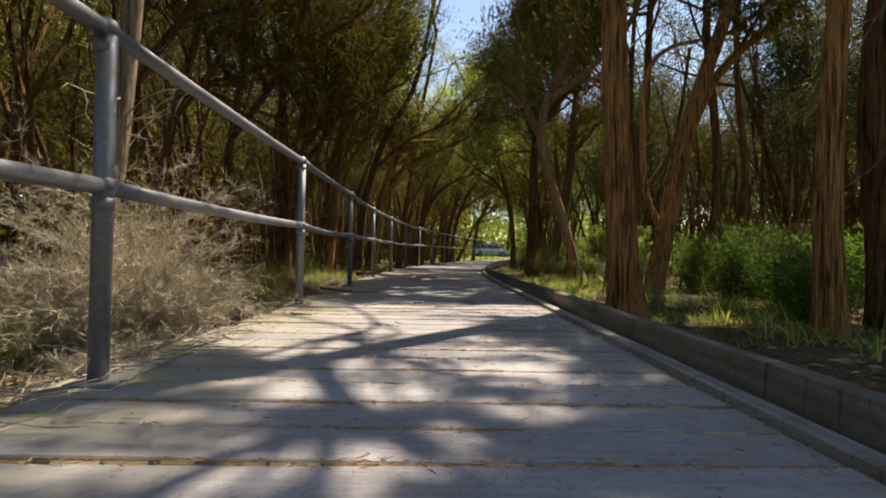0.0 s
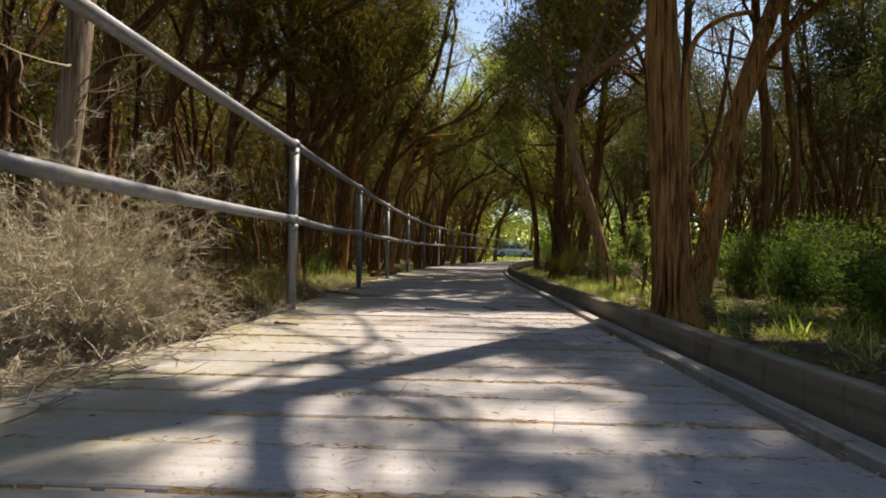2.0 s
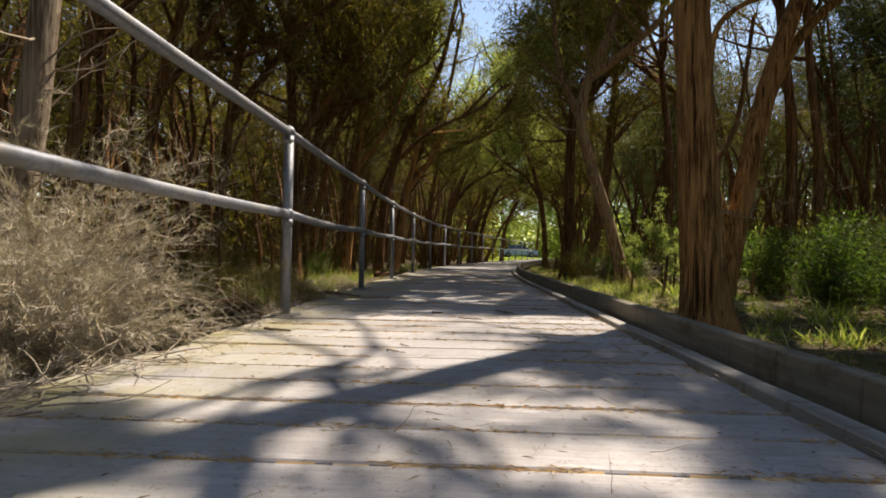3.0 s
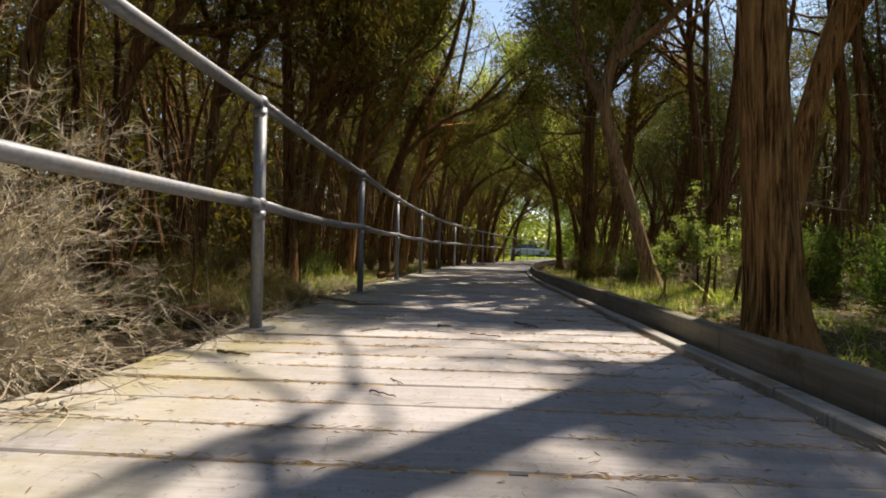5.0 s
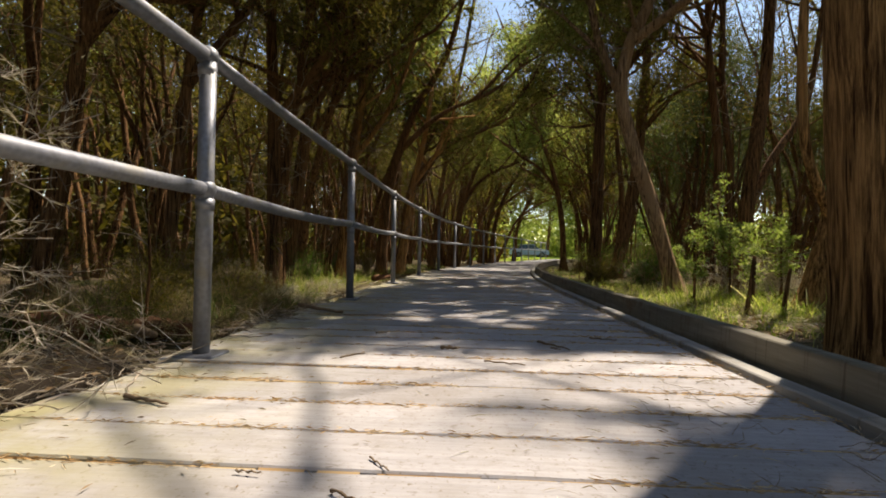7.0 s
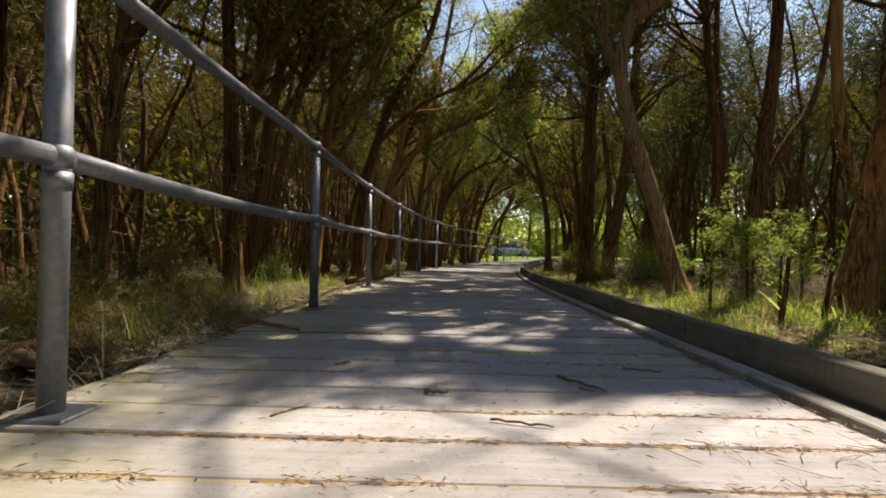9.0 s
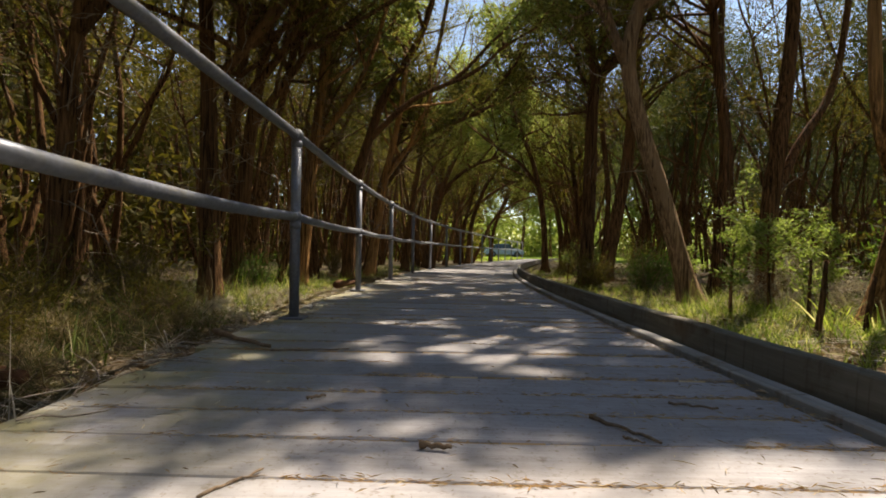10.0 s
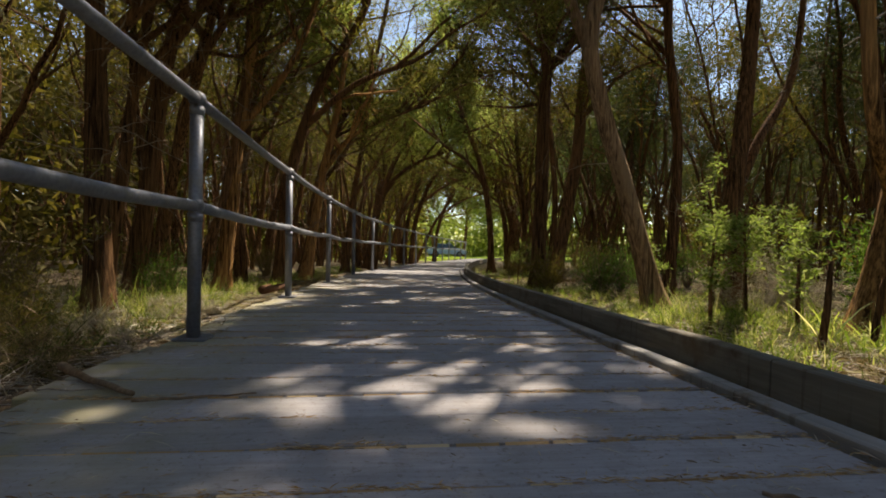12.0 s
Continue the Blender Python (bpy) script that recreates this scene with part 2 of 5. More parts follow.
class Geo:
    """Collects tubes, blades and boxes, and becomes one mesh."""

    def __init__(self):
        self.v, self.f, self.n = [], [], 0

    def put(self, verts, faces):
        self.v.append(np.asarray(verts, float))
        self.f.extend((np.asarray(faces) + self.n).tolist())
        self.n += len(verts)

    def tube(self, pts, radii, sides=8, cap=True):
        pts, radii = np.asarray(pts, float), np.asarray(radii, float)
        tan = np.gradient(pts, axis=0)
        tan /= np.linalg.norm(tan, axis=1)[:, None] + 1e-9
        ref = np.array([1.0, 0.03, 0.0]) if abs(tan[0][0]) < 0.9 else np.array([0.0, 0.0, 1.0])
        a = np.cross(tan, ref)
        a /= np.linalg.norm(a, axis=1)[:, None] + 1e-9
        b = np.cross(tan, a)
        th = np.linspace(0, 2 * np.pi, sides, endpoint=False)
        ring = a[:, None, :] * np.cos(th)[None, :, None] + b[:, None, :] * np.sin(th)[None, :, None]
        verts = (pts[:, None, :] + ring * radii[:, None, None]).reshape(-1, 3)
        i, j = np.meshgrid(np.arange(len(pts) - 1), np.arange(sides), indexing="ij")
        k = (j + 1) % sides
        quads = np.stack([i * sides + j, i * sides + k, (i + 1) * sides + k, (i + 1) * sides + j], -1).reshape(-1, 4)
        self.put(verts, quads)
        if cap:
            self.f.append([self.n - sides + q for q in range(sides)])
            self.f.append([self.n - len(verts) + q for q in reversed(range(sides))])

    def blades(self, base, way, length, width, bend=0.0, slim=False):
        """Kite-shaped leaves: base points, directions, lengths and widths."""
        n = len(base)
        if not n:
            return
        way = way / (np.linalg.norm(way, axis=1)[:, None] + 1e-9)
        side = np.cross(way, RNG.normal(size=(n, 3)))
        side /= np.linalg.norm(side, axis=1)[:, None] + 1e-9
        length = np.broadcast_to(length, n)[:, None]
        width = np.broadcast_to(width, n)[:, None]
        if slim:
            v = np.stack([base - side * width * 0.5, base + side * width * 0.5, base + way * length], 1).reshape(-1, 3)
            self.put(v, np.arange(n * 3).reshape(-1, 3))
            return
        mid = base + way * length * 0.5 + np.array([0, 0, 1.0]) * bend * length * 0.5
        tip = base + way * length
        v = np.stack([base, mid + side * width * 0.5, tip, mid - side * width * 0.5], 1).reshape(-1, 3)
        self.put(v, np.arange(n * 4).reshape(-1, 4))

    def arcs(self, base, way, length, width, droop, steps=4):
        """Long grass blades that arch over under their weight, tapering to a point."""
        n = len(base)
        if not n:
            return
        way = way / (np.linalg.norm(way, axis=1)[:, None] + 1e-9)
        side = np.cross(way, np.array([0, 0, 1.0]) + RNG.normal(size=(n, 3)) * 0.4)
        side /= np.linalg.norm(side, axis=1)[:, None] + 1e-9
        length, width, droop = (np.broadcast_to(a, n)[:, None] for a in (length, width, droop))
        rows = []
        for s in range(steps + 1):
            u = s / steps
            mid = base + way * length * u - np.array([0, 0, 1.0]) * droop * length * u * u
            w = width * 0.5 * (1 - u * 0.93) * (0.7 + 0.3 * min(1, u * 4))
            rows += [mid - side * w, mid + side * w]
        v = np.stack(rows, 1).reshape(-1, 3)
        q = np.array([[2 * s, 2 * s + 1, 2 * s + 3, 2 * s + 2] for s in range(steps)])
        f = (np.arange(n)[:, None, None] * (2 * steps + 2) + q[None]).reshape(-1, 4)
        self.put(v, f)

    def mesh(self, name, material, smooth=False):
        me = bpy.data.meshes.new(name)
        me.from_pydata(np.concatenate(self.v).tolist() if self.v else [], [], self.f)
        if smooth:
            me.shade_smooth()
        me.materials.append(material)
        return me

    def ob(self, name, material, parent=None, smooth=False, label=""):
        o = new(name, self.mesh(name, material, smooth))
        o.parent = parent
        return tagged(o, label)


def part(name, bm, material, parent, label="", smooth=False):
    """Links a bmesh as one mesh object under a thing or a part."""
    me = bpy.data.meshes.new(name)
    bm.to_mesh(me)
    bm.free()
    if smooth:
        me.shade_smooth()
    me.materials.append(material)
    o = new(name, me)
    o.parent = parent
    return tagged(o, label)


def box(x0, x1, y0, y1, z0, z1, bevel=0.0):
    bm = bmesh.new()
    bmesh.ops.create_cube(bm, size=1)
    for v in bm.verts:
        v.co = (x0 + (v.co.x + 0.5) * (x1 - x0), y0 + (v.co.y + 0.5) * (y1 - y0), z0 + (v.co.z + 0.5) * (z1 - z0))
    if bevel:
        bmesh.ops.bevel(bm, geom=bm.edges[:], offset=bevel, segments=1, affect="EDGES")
    return bm


def field(x, y, seed, cell):
    """Smooth value noise over the plan, 0 to 1."""
    table = np.random.default_rng(seed).random((64, 64))
    u, v = np.asarray(x) / cell + 500, np.asarray(y) / cell + 500
    i, j = np.floor(u).astype(int), np.floor(v).astype(int)
    a, b = u - i, v - j
    a, b = a * a * (3 - 2 * a), b * b * (3 - 2 * b)
    g = lambda p, q: table[p % 64, q % 64]
    return (g(i, j) * (1 - a) + g(i + 1, j) * a) * (1 - b) + (g(i, j + 1) * (1 - a) + g(i + 1, j + 1) * a) * b


# ---- plan: the walkway bends to the right beyond 6 m ----
LEFT, STRIP, BEAM = -0.955, 0.662, 0.745


def bends(y):
    """How far the walkway has swung to the right at y."""
    d = np.clip(np.asarray(y, float), 6, 34) - 6
    e = np.maximum(d - 8, 0)
    return 0.0125 * np.minimum(d, 8) ** 2 + 0.2 * e + 0.004 * e * e


def bend(y):
    return float(bends(y))


def heading(y):
    return math.atan((bend(y + 0.05) - bend(y - 0.05)) / 0.1)


def ground_z(x, y):
    x, y = np.asarray(x, float), np.asarray(y, float)
    b = bends(y)
    u = x - b
    z = -0.10 + 0.07 * (field(x, y, 3, 0.9) - 0.5) + 0.03 * (field(x, y, 4, 0.25) - 0.5)
    z = z - 0.07 * np.exp(-((u + 1.35) / 0.3) ** 2 - ((y - 3.3) / 0.8) ** 2)
    z = z + 0.05 * np.clip((u - 0.8) / 0.8, 0, 1) * np.clip((6 - y) / 2 + 1, 0.3, 1)
    far = np.clip((np.abs(u) - 3) / 10, 0, 1)
    z = z + far * 0.3 * (field(x, y, 5, 6) - 0.35) * np.clip((60 - y) / 30, 0, 1)
    return np.where((u > LEFT - 0.02) & (u < BEAM + 0.06) & (y < 33), np.minimum(z, -0.085), z)


# gaps in the canopy, as the sun throws them on the ground: x, y, half-widths
GAPS = [(0.2, 1.63, 0.2, 0.09), (-0.57, 1.45, 0.22, 0.05), (-0.2, 1.35, 0.2, 0.05), (0.26, 1.22, 0.16, 0.04), (-0.25, 0.98, 0.16, 0.06),
        (-0.08, 3.02, 0.64, 0.38), (0.46, 3.2, 0.45, 0.33), (-0.5, 2.5, 0.45, 0.32), (-0.6, 1.95, 0.28, 0.09), (0.16, 1.92, 0.3, 0.06), (-0.1, 2.5, 0.3, 0.25),
        (-1.6, 2.3, 0.75, 0.58), (-2.2, 2.2, 0.5, 0.7), (-1.75, 8.3, 0.65, 1.1), (-1.5, 6.7, 0.7, 0.9), (1.95, 5.7, 1.1, 1.6), (1.7, 4.4, 0.4, 0.3), (1.55, 3.2, 0.4, 0.22),
        (2.8, 4.6, 0.8, 0.7), (1.5, 7.4, 0.4, 0.7), (-0.3, 12.0, 1.0, 0.5), (0.1, 4.05, 0.16, 0.06), (2.6, 7.5, 0.6, 0.7), (2.7, 6.4, 0.8, 0.8)]


def sunlit(p, flecks=True):
    """True for points whose shadow would fall into a gap of the canopy."""
    s = p[:, 2] / SUN.z
    gx, gy = p[:, 0] - SUN.x * s, p[:, 1] - SUN.y * s
    u = gx - bends(gy)
    wob = 0.5 * (field(gx, gy, 11, 0.22) - 0.5)
    open_to = np.interp(gy, [0.4, 2.2, 2.4, 3.5, 3.6, 3.95, 4.1, 5.1, 5.3, 6.4, 6.7, 12.0],
                        [0.58, 0.58, 0.62, 0.62, 0.72, 0.7, 0.51, 0.53, 0.63, 0.63, 0.56, 0.54])
    open_to = open_to + 0.1 * np.clip((u - 0.4) / 0.3, 0, 1) * (gy < 2.0) + 0.25 * np.clip((u - 0.2) / 0.2, 0, 1) * (gy > 1.95) * (gy < 2.75) + 0.2 * np.clip((-0.4 - u) / 0.3, 0, 1) * (gy > 3.4) * (gy < 6)
    grain = field(gx, gy, 12, 0.19) * 0.45 + field(gx, gy, 13, 0.085) * 0.35 + field(gx, gy, 15, 0.04) * 0.2
    hit = (grain + 0.06 * np.sin(p[:, 0] * 9970 + p[:, 1] * 6130) > open_to) & flecks
    for cx, cy, rx, ry in GAPS:
        hit |= ((gx - cx) / rx) ** 2 + ((gy - cy) / ry) ** 2 < 1 + wob
    # leafy sprays that hang across the largest gap
    for cx, cy, rx, ry in ((0.2, 2.84, 0.24, 0.07), (0.42, 2.74, 0.14, 0.06), (0.02, 2.7, 0.16, 0.04), (-0.72, 3.12, 0.16, 0.12)):
        hit &= ((gx - cx) / rx) ** 2 + ((gy - cy) / ry) ** 2 > 1 + 2 * wob
    return hit


def aloft(line, h0, h1):
    """A bough between two heights that throws its shadow along a line on the deck."""
    hs = np.linspace(h0, h1, len(line))
    return [(x + SUN.x * h / SUN.z, y + SUN.y * h / SUN.z, h) for (x, y), h in zip(line, hs)]


# ---- ground: one sheet to the horizon ----
def ground():
    def ticks(fine, reach):
        out = list(np.arange(-fine, fine + 0.01, 0.16))
        step, at = 0.3, fine
        while at < reach:
            at += step
            step *= 1.35
            out = [-at] + out + [at]
        return np.array(out)
    xs, ys = ticks(5.0, 900), ticks(7.0, 900) + 6.0
    gx, gy = np.meshgrid(xs, ys, indexing="xy")
    gz = ground_z(gx, gy)
    nx, ny = len(xs), len(ys)
    g = Geo()
    i, j = np.meshgrid(np.arange(ny - 1), np.arange(nx - 1), indexing="ij")
    q = np.stack([i * nx + j, i * nx + j + 1, (i + 1) * nx + j + 1, (i + 1) * nx + j], -1).reshape(-1, 4)
    g.put(np.stack([gx, gy, gz], -1).reshape(-1, 3), q)
    tagged(g.ob("ground", SOIL, smooth=True), "forest floor of brown leaf litter and soil, green lawn beyond", "ground", kind="structure")


ground()


# ---- handrail ----
def rail_point(y, z, out=0.0):
    return (LEFT + 0.055 + bend(y) + out, y, z)


POSTS = [1.39, 3.25, 5.06, 6.8, 8.58, 10.3, 12.0, 13.75, 15.5, 17.3, 19.1, 20.9, 22.7, 24.4, 26.1, 27.8, 29.3]
TOP_Z, MID_Z = 0.908, 0.506


def ball(p, r):
    bm = bmesh.new()
    bmesh.ops.create_uvsphere(bm, u_segments=16, v_segments=10, radius=r)
    bmesh.ops.translate(bm, verts=bm.verts, vec=p)
    return bm


def handrail():
    root = new("handrail")
    tagged(root, "galvanised steel pipe handrail with ball joints on flanged posts", "handrail")
    for k, y in enumerate(POSTS):
        x, _, _ = rail_point(y, 0)
        foot = 0.0
        lean = random.uniform(-0.006, 0.006)
        g = Geo()
        g.tube([(x - lean, y, foot), (x, y, 0.45), (x + lean, y, TOP_Z)], [0.0242] * 3, 16)
        post = g.ob("post", STEEL, root, True)
        for z in (MID_Z, TOP_Z):
            part("ball_joint", ball((x, y, z), 0.0325), STEEL, post, smooth=True)
            c = Geo()
            c.tube([(x, y, z - 0.062), (x, y, z - 0.03)], [0.0262, 0.028], 16)
            c.ob("collar", STEEL, post, True)
        part("base_flange", box(x - 0.06, x + 0.06, y - 0.055, y + 0.055, 0.0, 0.012, 0.004), STEEL, post)
    ends = [-1.6] + POSTS
    for a, b in zip(ends[:-1], ends[1:]):
        for name, z in (("top_rail", TOP_Z), ("middle_rail", MID_Z)):
            g, n = Geo(), 7
            sag = random.uniform(0.004, 0.02) if z == MID_Z else random.uniform(0.0, 0.006)
            pts = []
            for s in range(n + 1):
                u = s / n
                y = a + (b - a) * u
                p = rail_point(y, z - sag * 4 * u * (1 - u))
                pts.append(p)
            g.tube(pts, [0.0212] * (n + 1), 14)
            g.ob(name, STEEL, root, True)


handrail()


# ---- kerb ----
def kerb():
    root = new("timber_kerb")
    tagged(root, "weathered grey timber kerb beam with a raised batten beside the deck", "kerb")

    def run(name, y0, y1, x0, x1, z0, z1, tilt, mat):
        n = max(2, int((y1 - y0) / 0.3))
        rows = []
        for s in range(n + 1):
            y = y0 + (y1 - y0) * s / n
            b = bend(y) + 0.006 * (noise.noise((y * 0.9, x0, 2)))
            h = 0.004 * noise.noise((y * 2.1, x0, 7))
            c = 0.004
            rows.append([(x0 + b, y, z0), (x1 + b, y, z0), (x1 + b + tilt, y, z1 - c + h), (x1 + b + tilt - c, y, z1 + h), (x0 + b + tilt + c, y, z1 + h), (x0 + b + tilt, y, z1 - c + h)])
        g = Geo()
        m = 6
        v = [p for r in rows for p in r]
        f = [[s * m + i, s * m + (i + 1) % m, (s + 1) * m + (i + 1) % m, (s + 1) * m + i] for s in range(n) for i in range(m)]
        g.put(v, f)
        g.f.append([i for i in range(m)])
        g.f.append([n * m + m - 1 - i for i in range(m)])
        g.ob(name, mat, root)
    y = -1.9
    for length in (3.2, 2.9, 3.1, 3.0, 2.4, 2.4, 2.4, 2.4, 2.4, 2.4, 2.4, 2.4, 2.4):
        run("kerb_beam", y, y + length - 0.006, BEAM, BEAM + 0.052, -0.05, 0.098, 0.006, KERB)
        y += length
    y = -1.7
    for length in (2.3, 1.95, 2.45, 2.6, 2.5, 2.4, 2.4, 2.4, 2.4, 2.4, 2.4, 2.4, 2.4, 2.4):
        run("batten", y, y + length - 0.008, STRIP + 0.012, STRIP + 0.066, -0.02, 0.017, 0.0, BATTEN)
        y += length


kerb()


# ---- trees ----
def wander(start, way, length, steps, wobble, lift, rng):
    """A crooked line that grows from start."""
    p, d = np.array(start, float), np.array(way, float)
    d /= np.linalg.norm(d)
    pts = [p]
    for _ in range(steps):
        d = d + rng.normal(size=3) * wobble + np.array([0, 0, lift])
        d /= np.linalg.norm(d)
        p = p + d * length / steps
        pts.append(p)
    return np.array(pts)


def smooth_line(points, n):
    """Catmull-Rom line through a few points."""
    p = np.array(points, float)
    p = np.vstack([2 * p[0] - p[1], p, 2 * p[-1] - p[-2]])
    out = []
    for s in np.linspace(0, len(p) - 3 - 1e-6, n):
        i = int(s)
        t = s - i
        a, b, c, d = p[i], p[i + 1], p[i + 2], p[i + 3]
        out.append(0.5 * (2 * b + (c - a) * t + (2 * a - 5 * b + 4 * c - d) * t * t + (3 * b - a - 3 * c + d) * t ** 3))
    return np.array(out)


def bark_stem(points, r0, r1, sides, rows, ridge, rng, flare=0.0):
    """A trunk with fibrous vertical ridges and a flared foot."""
    line = smooth_line(points, rows)
    g = Geo()
    u = np.linspace(0, 1, rows)
    z = line[:, 2] - line[0, 2]
    rad = r0 + (r1 - r0) * u + flare * np.exp(-z / 0.16)
    g.tube(line, rad, sides, True)
    v = g.v[0]
    th = np.tile(np.arange(sides), rows)
    row = np.repeat(np.arange(rows), sides)
    off = np.zeros(len(v))
    s0, s1 = rng.integers(1, 900, 2)
    along = np.repeat(np.concatenate([[0], np.cumsum(np.linalg.norm(np.diff(line, axis=0), axis=1))]), sides)
    circ = th / sides
    for freq, stretch, amp in ((9, 1.2, 0.5), (18, 2.5, 0.35), (34, 6.0, 0.2)):
        a = field(circ * freq * 1.0, along * stretch, int(s0 + freq), 1.0)
        b = field((circ - 1) * freq * 1.0, along * stretch, int(s0 + freq), 1.0)
        w = circ
        off += amp * (a * (1 - w) + b * w - 0.5)
    lobes = 0.5 + 0.5 * np.cos(circ * 2 * np.pi * 5 + s1)
    off = off * ridge + flare * 0.45 * lobes * np.repeat(np.exp(-z / 0.12), sides)
    axis = np.repeat(line, sides, axis=0)
    out = v - axis
    out /= np.linalg.norm(out, axis=1)[:, None] + 1e-9
    g.v[0] = v + out * off[:, None]
    return g


def grow(stems, rng, limbs, limb_len, twigs, z_min, z_max, r_limb=0.03, lift=0.12, outward=(0, 0, 0), at=None):
    """Limbs and twigs that leave the stems between two heights, and the twigs' points as seats for leaves."""
    g, seats, boughs = Geo(), [], []
    for _ in range(limbs):
        line = stems[rng.integers(len(stems))]
        ok = np.where((line[:, 2] > z_min) & (line[:, 2] < z_max))[0]
        if not len(ok):
            continue
        start = line[rng.choice(ok)]
        a = rng.uniform(0, 2 * np.pi)
        way = np.array([math.cos(a), math.sin(a), rng.uniform(0.1, 1.1)]) + np.array(outward)
        ln = limb_len * rng.uniform(0.6, 1.2)
        limb = wander(start, way, ln, 6, 0.16, lift, rng)
        if at is not None and sunlit(limb[[2, 4, 6]] + at, False).sum() > 1 and rng.random() < 0.85:
            continue
        bough = Geo()
        bough.tube(limb, np.linspace(r_limb, r_limb * 0.35, 7) * rng.uniform(0.6, 1.1), 4, False)
        boughs.append(bough)
        for _ in range(twigs):
            k = rng.integers(2, 7)
            tw = wander(limb[k], rng.normal(size=3) + np.array([0, 0, 0.5]), ln * rng.uniform(0.3, 0.6), 4, 0.25, 0.1, rng)
            if at is not None and sunlit(tw[[1, 3]] + at, False).any() and rng.random() < 0.92:
                continue
            g.tube(tw, np.linspace(r_limb * 0.18, 0.002, 5), 3, False)
            seats.append(tw[1:])
        seats.append(limb[4:])
    return g, boughs, (np.concatenate(seats) if seats else np.zeros((0, 3)))


def foliage(seats, count, spread, length, width, rng, masked=False, up=0.4):
    """Leaf sprays about the twigs."""
    pick = rng.integers(len(seats), size=int(count * 1.8))
    c = seats[pick]
    count = len(pick)
    spray = (rng.normal(size=seats.shape) + np.array([0, 0, up]))[pick]
    off = rng.normal(size=(count, 3)) * spread
    base = c + off
    if masked:
        keep = ~sunlit(base)
        s = base[:, 2] / SUN.z
        keep &= (base[:, 0] - SUN.x * s < 0.95) | (rng.random(count) < 0.65) | (base[:, 1] > 9)
        base, off, spray = base[keep], off[keep], spray[keep]
    way = spray + off / spread * 0.35 + rng.normal(size=base.shape) * 0.35
    g = Geo()
    g.blades(base, way, rng.uniform(0.6, 1.3, len(base)) * length * 0.95, rng.uniform(0.7, 1.3, len(base)) * width * 0.66, 0.0, True)
    return g


def dead_twigs(stems, rng, count, z0, z1, reach):
    g = Geo()
    for _ in range(count):
        line = stems[rng.integers(len(stems))]
        ok = np.where((line[:, 2] > z0) & (line[:, 2] < z1))[0]
        if not len(ok):
            continue
        a = rng.uniform(0, 2 * np.pi)
        tw = wander(line[rng.choice(ok)], (math.cos(a), math.sin(a), rng.uniform(-0.2, 0.9)), reach * rng.uniform(0.4, 1.2), 5, 0.28, 0.02, rng)
        g.tube(tw, np.linspace(0.006, 0.0015, 6), 3, False)
        for _ in range(3):
            k = rng.integers(1, 5)
            sub = wander(tw[k], rng.normal(size=3), reach * 0.35, 3, 0.3, 0.0, rng)
            g.tube(sub, np.linspace(0.003, 0.001, 4), 3, False)
    return g


def tree(name, label, stems, crown, bark=None, leaf=None, seed=1, sides=14, rows=36, ridge=0.012, twig_count=16):
    """One tree at its own place. stems: (points, r0, r1, flare). crown: limbs, limb length, twigs, z range, leaves, leaf size, spread."""
    rng = np.random.default_rng(seed)
    root = new(name)
    tagged(root, label, "tree")
    base = Vector(stems[0][0][0])
    root.location = base
    shift = np.array(base)
    lines = []
    for pts, r0, r1, flare in stems:
        local = [np.array(p) - shift for p in pts]
        g = bark_stem(local, r0, r1, sides, rows, ridge * min(1, r0 / 0.08), rng, flare)
        g.ob("trunk" if not lines else "limb", bark or BARK, root, True)
        lines.append(smooth_line(local, 24))
    g, boughs, seats = grow(lines, rng, crown["limbs"], crown["len"], crown["twigs"], crown["z"][0], crown["z"][1], crown.get("r", 0.03), crown.get("lift", 0.12), crown.get("out", (0, 0, 0)), shift)
    for bough in boughs:
        bough.ob("bough", bark or BARK, root, True)
    tagged(g.ob("twig_work", bark or BARK, root, True), kind="stuff")
    if twig_count:
        tagged(dead_twigs(lines, rng, twig_count, 0.6, crown["z"][1], 0.5).ob("dead_twig_haze", TWIG, root), kind="stuff")
    lg = foliage(seats + shift, crown["leaves"], crown["spread"], crown["leaf"][0], crown["leaf"][1], rng, True)
    for k in range(len(lg.v)):
        lg.v[k] = lg.v[k] - shift
    lg.ob("crown", leaf or LEAF, root)
    return root


HIGH = dict(limbs=16, len=1.5, twigs=7, z=(2.3, 5.4), leaves=17000, leaf=(0.09, 0.022), spread=0.1)


def crown(**k):
    return {**HIGH, **k}


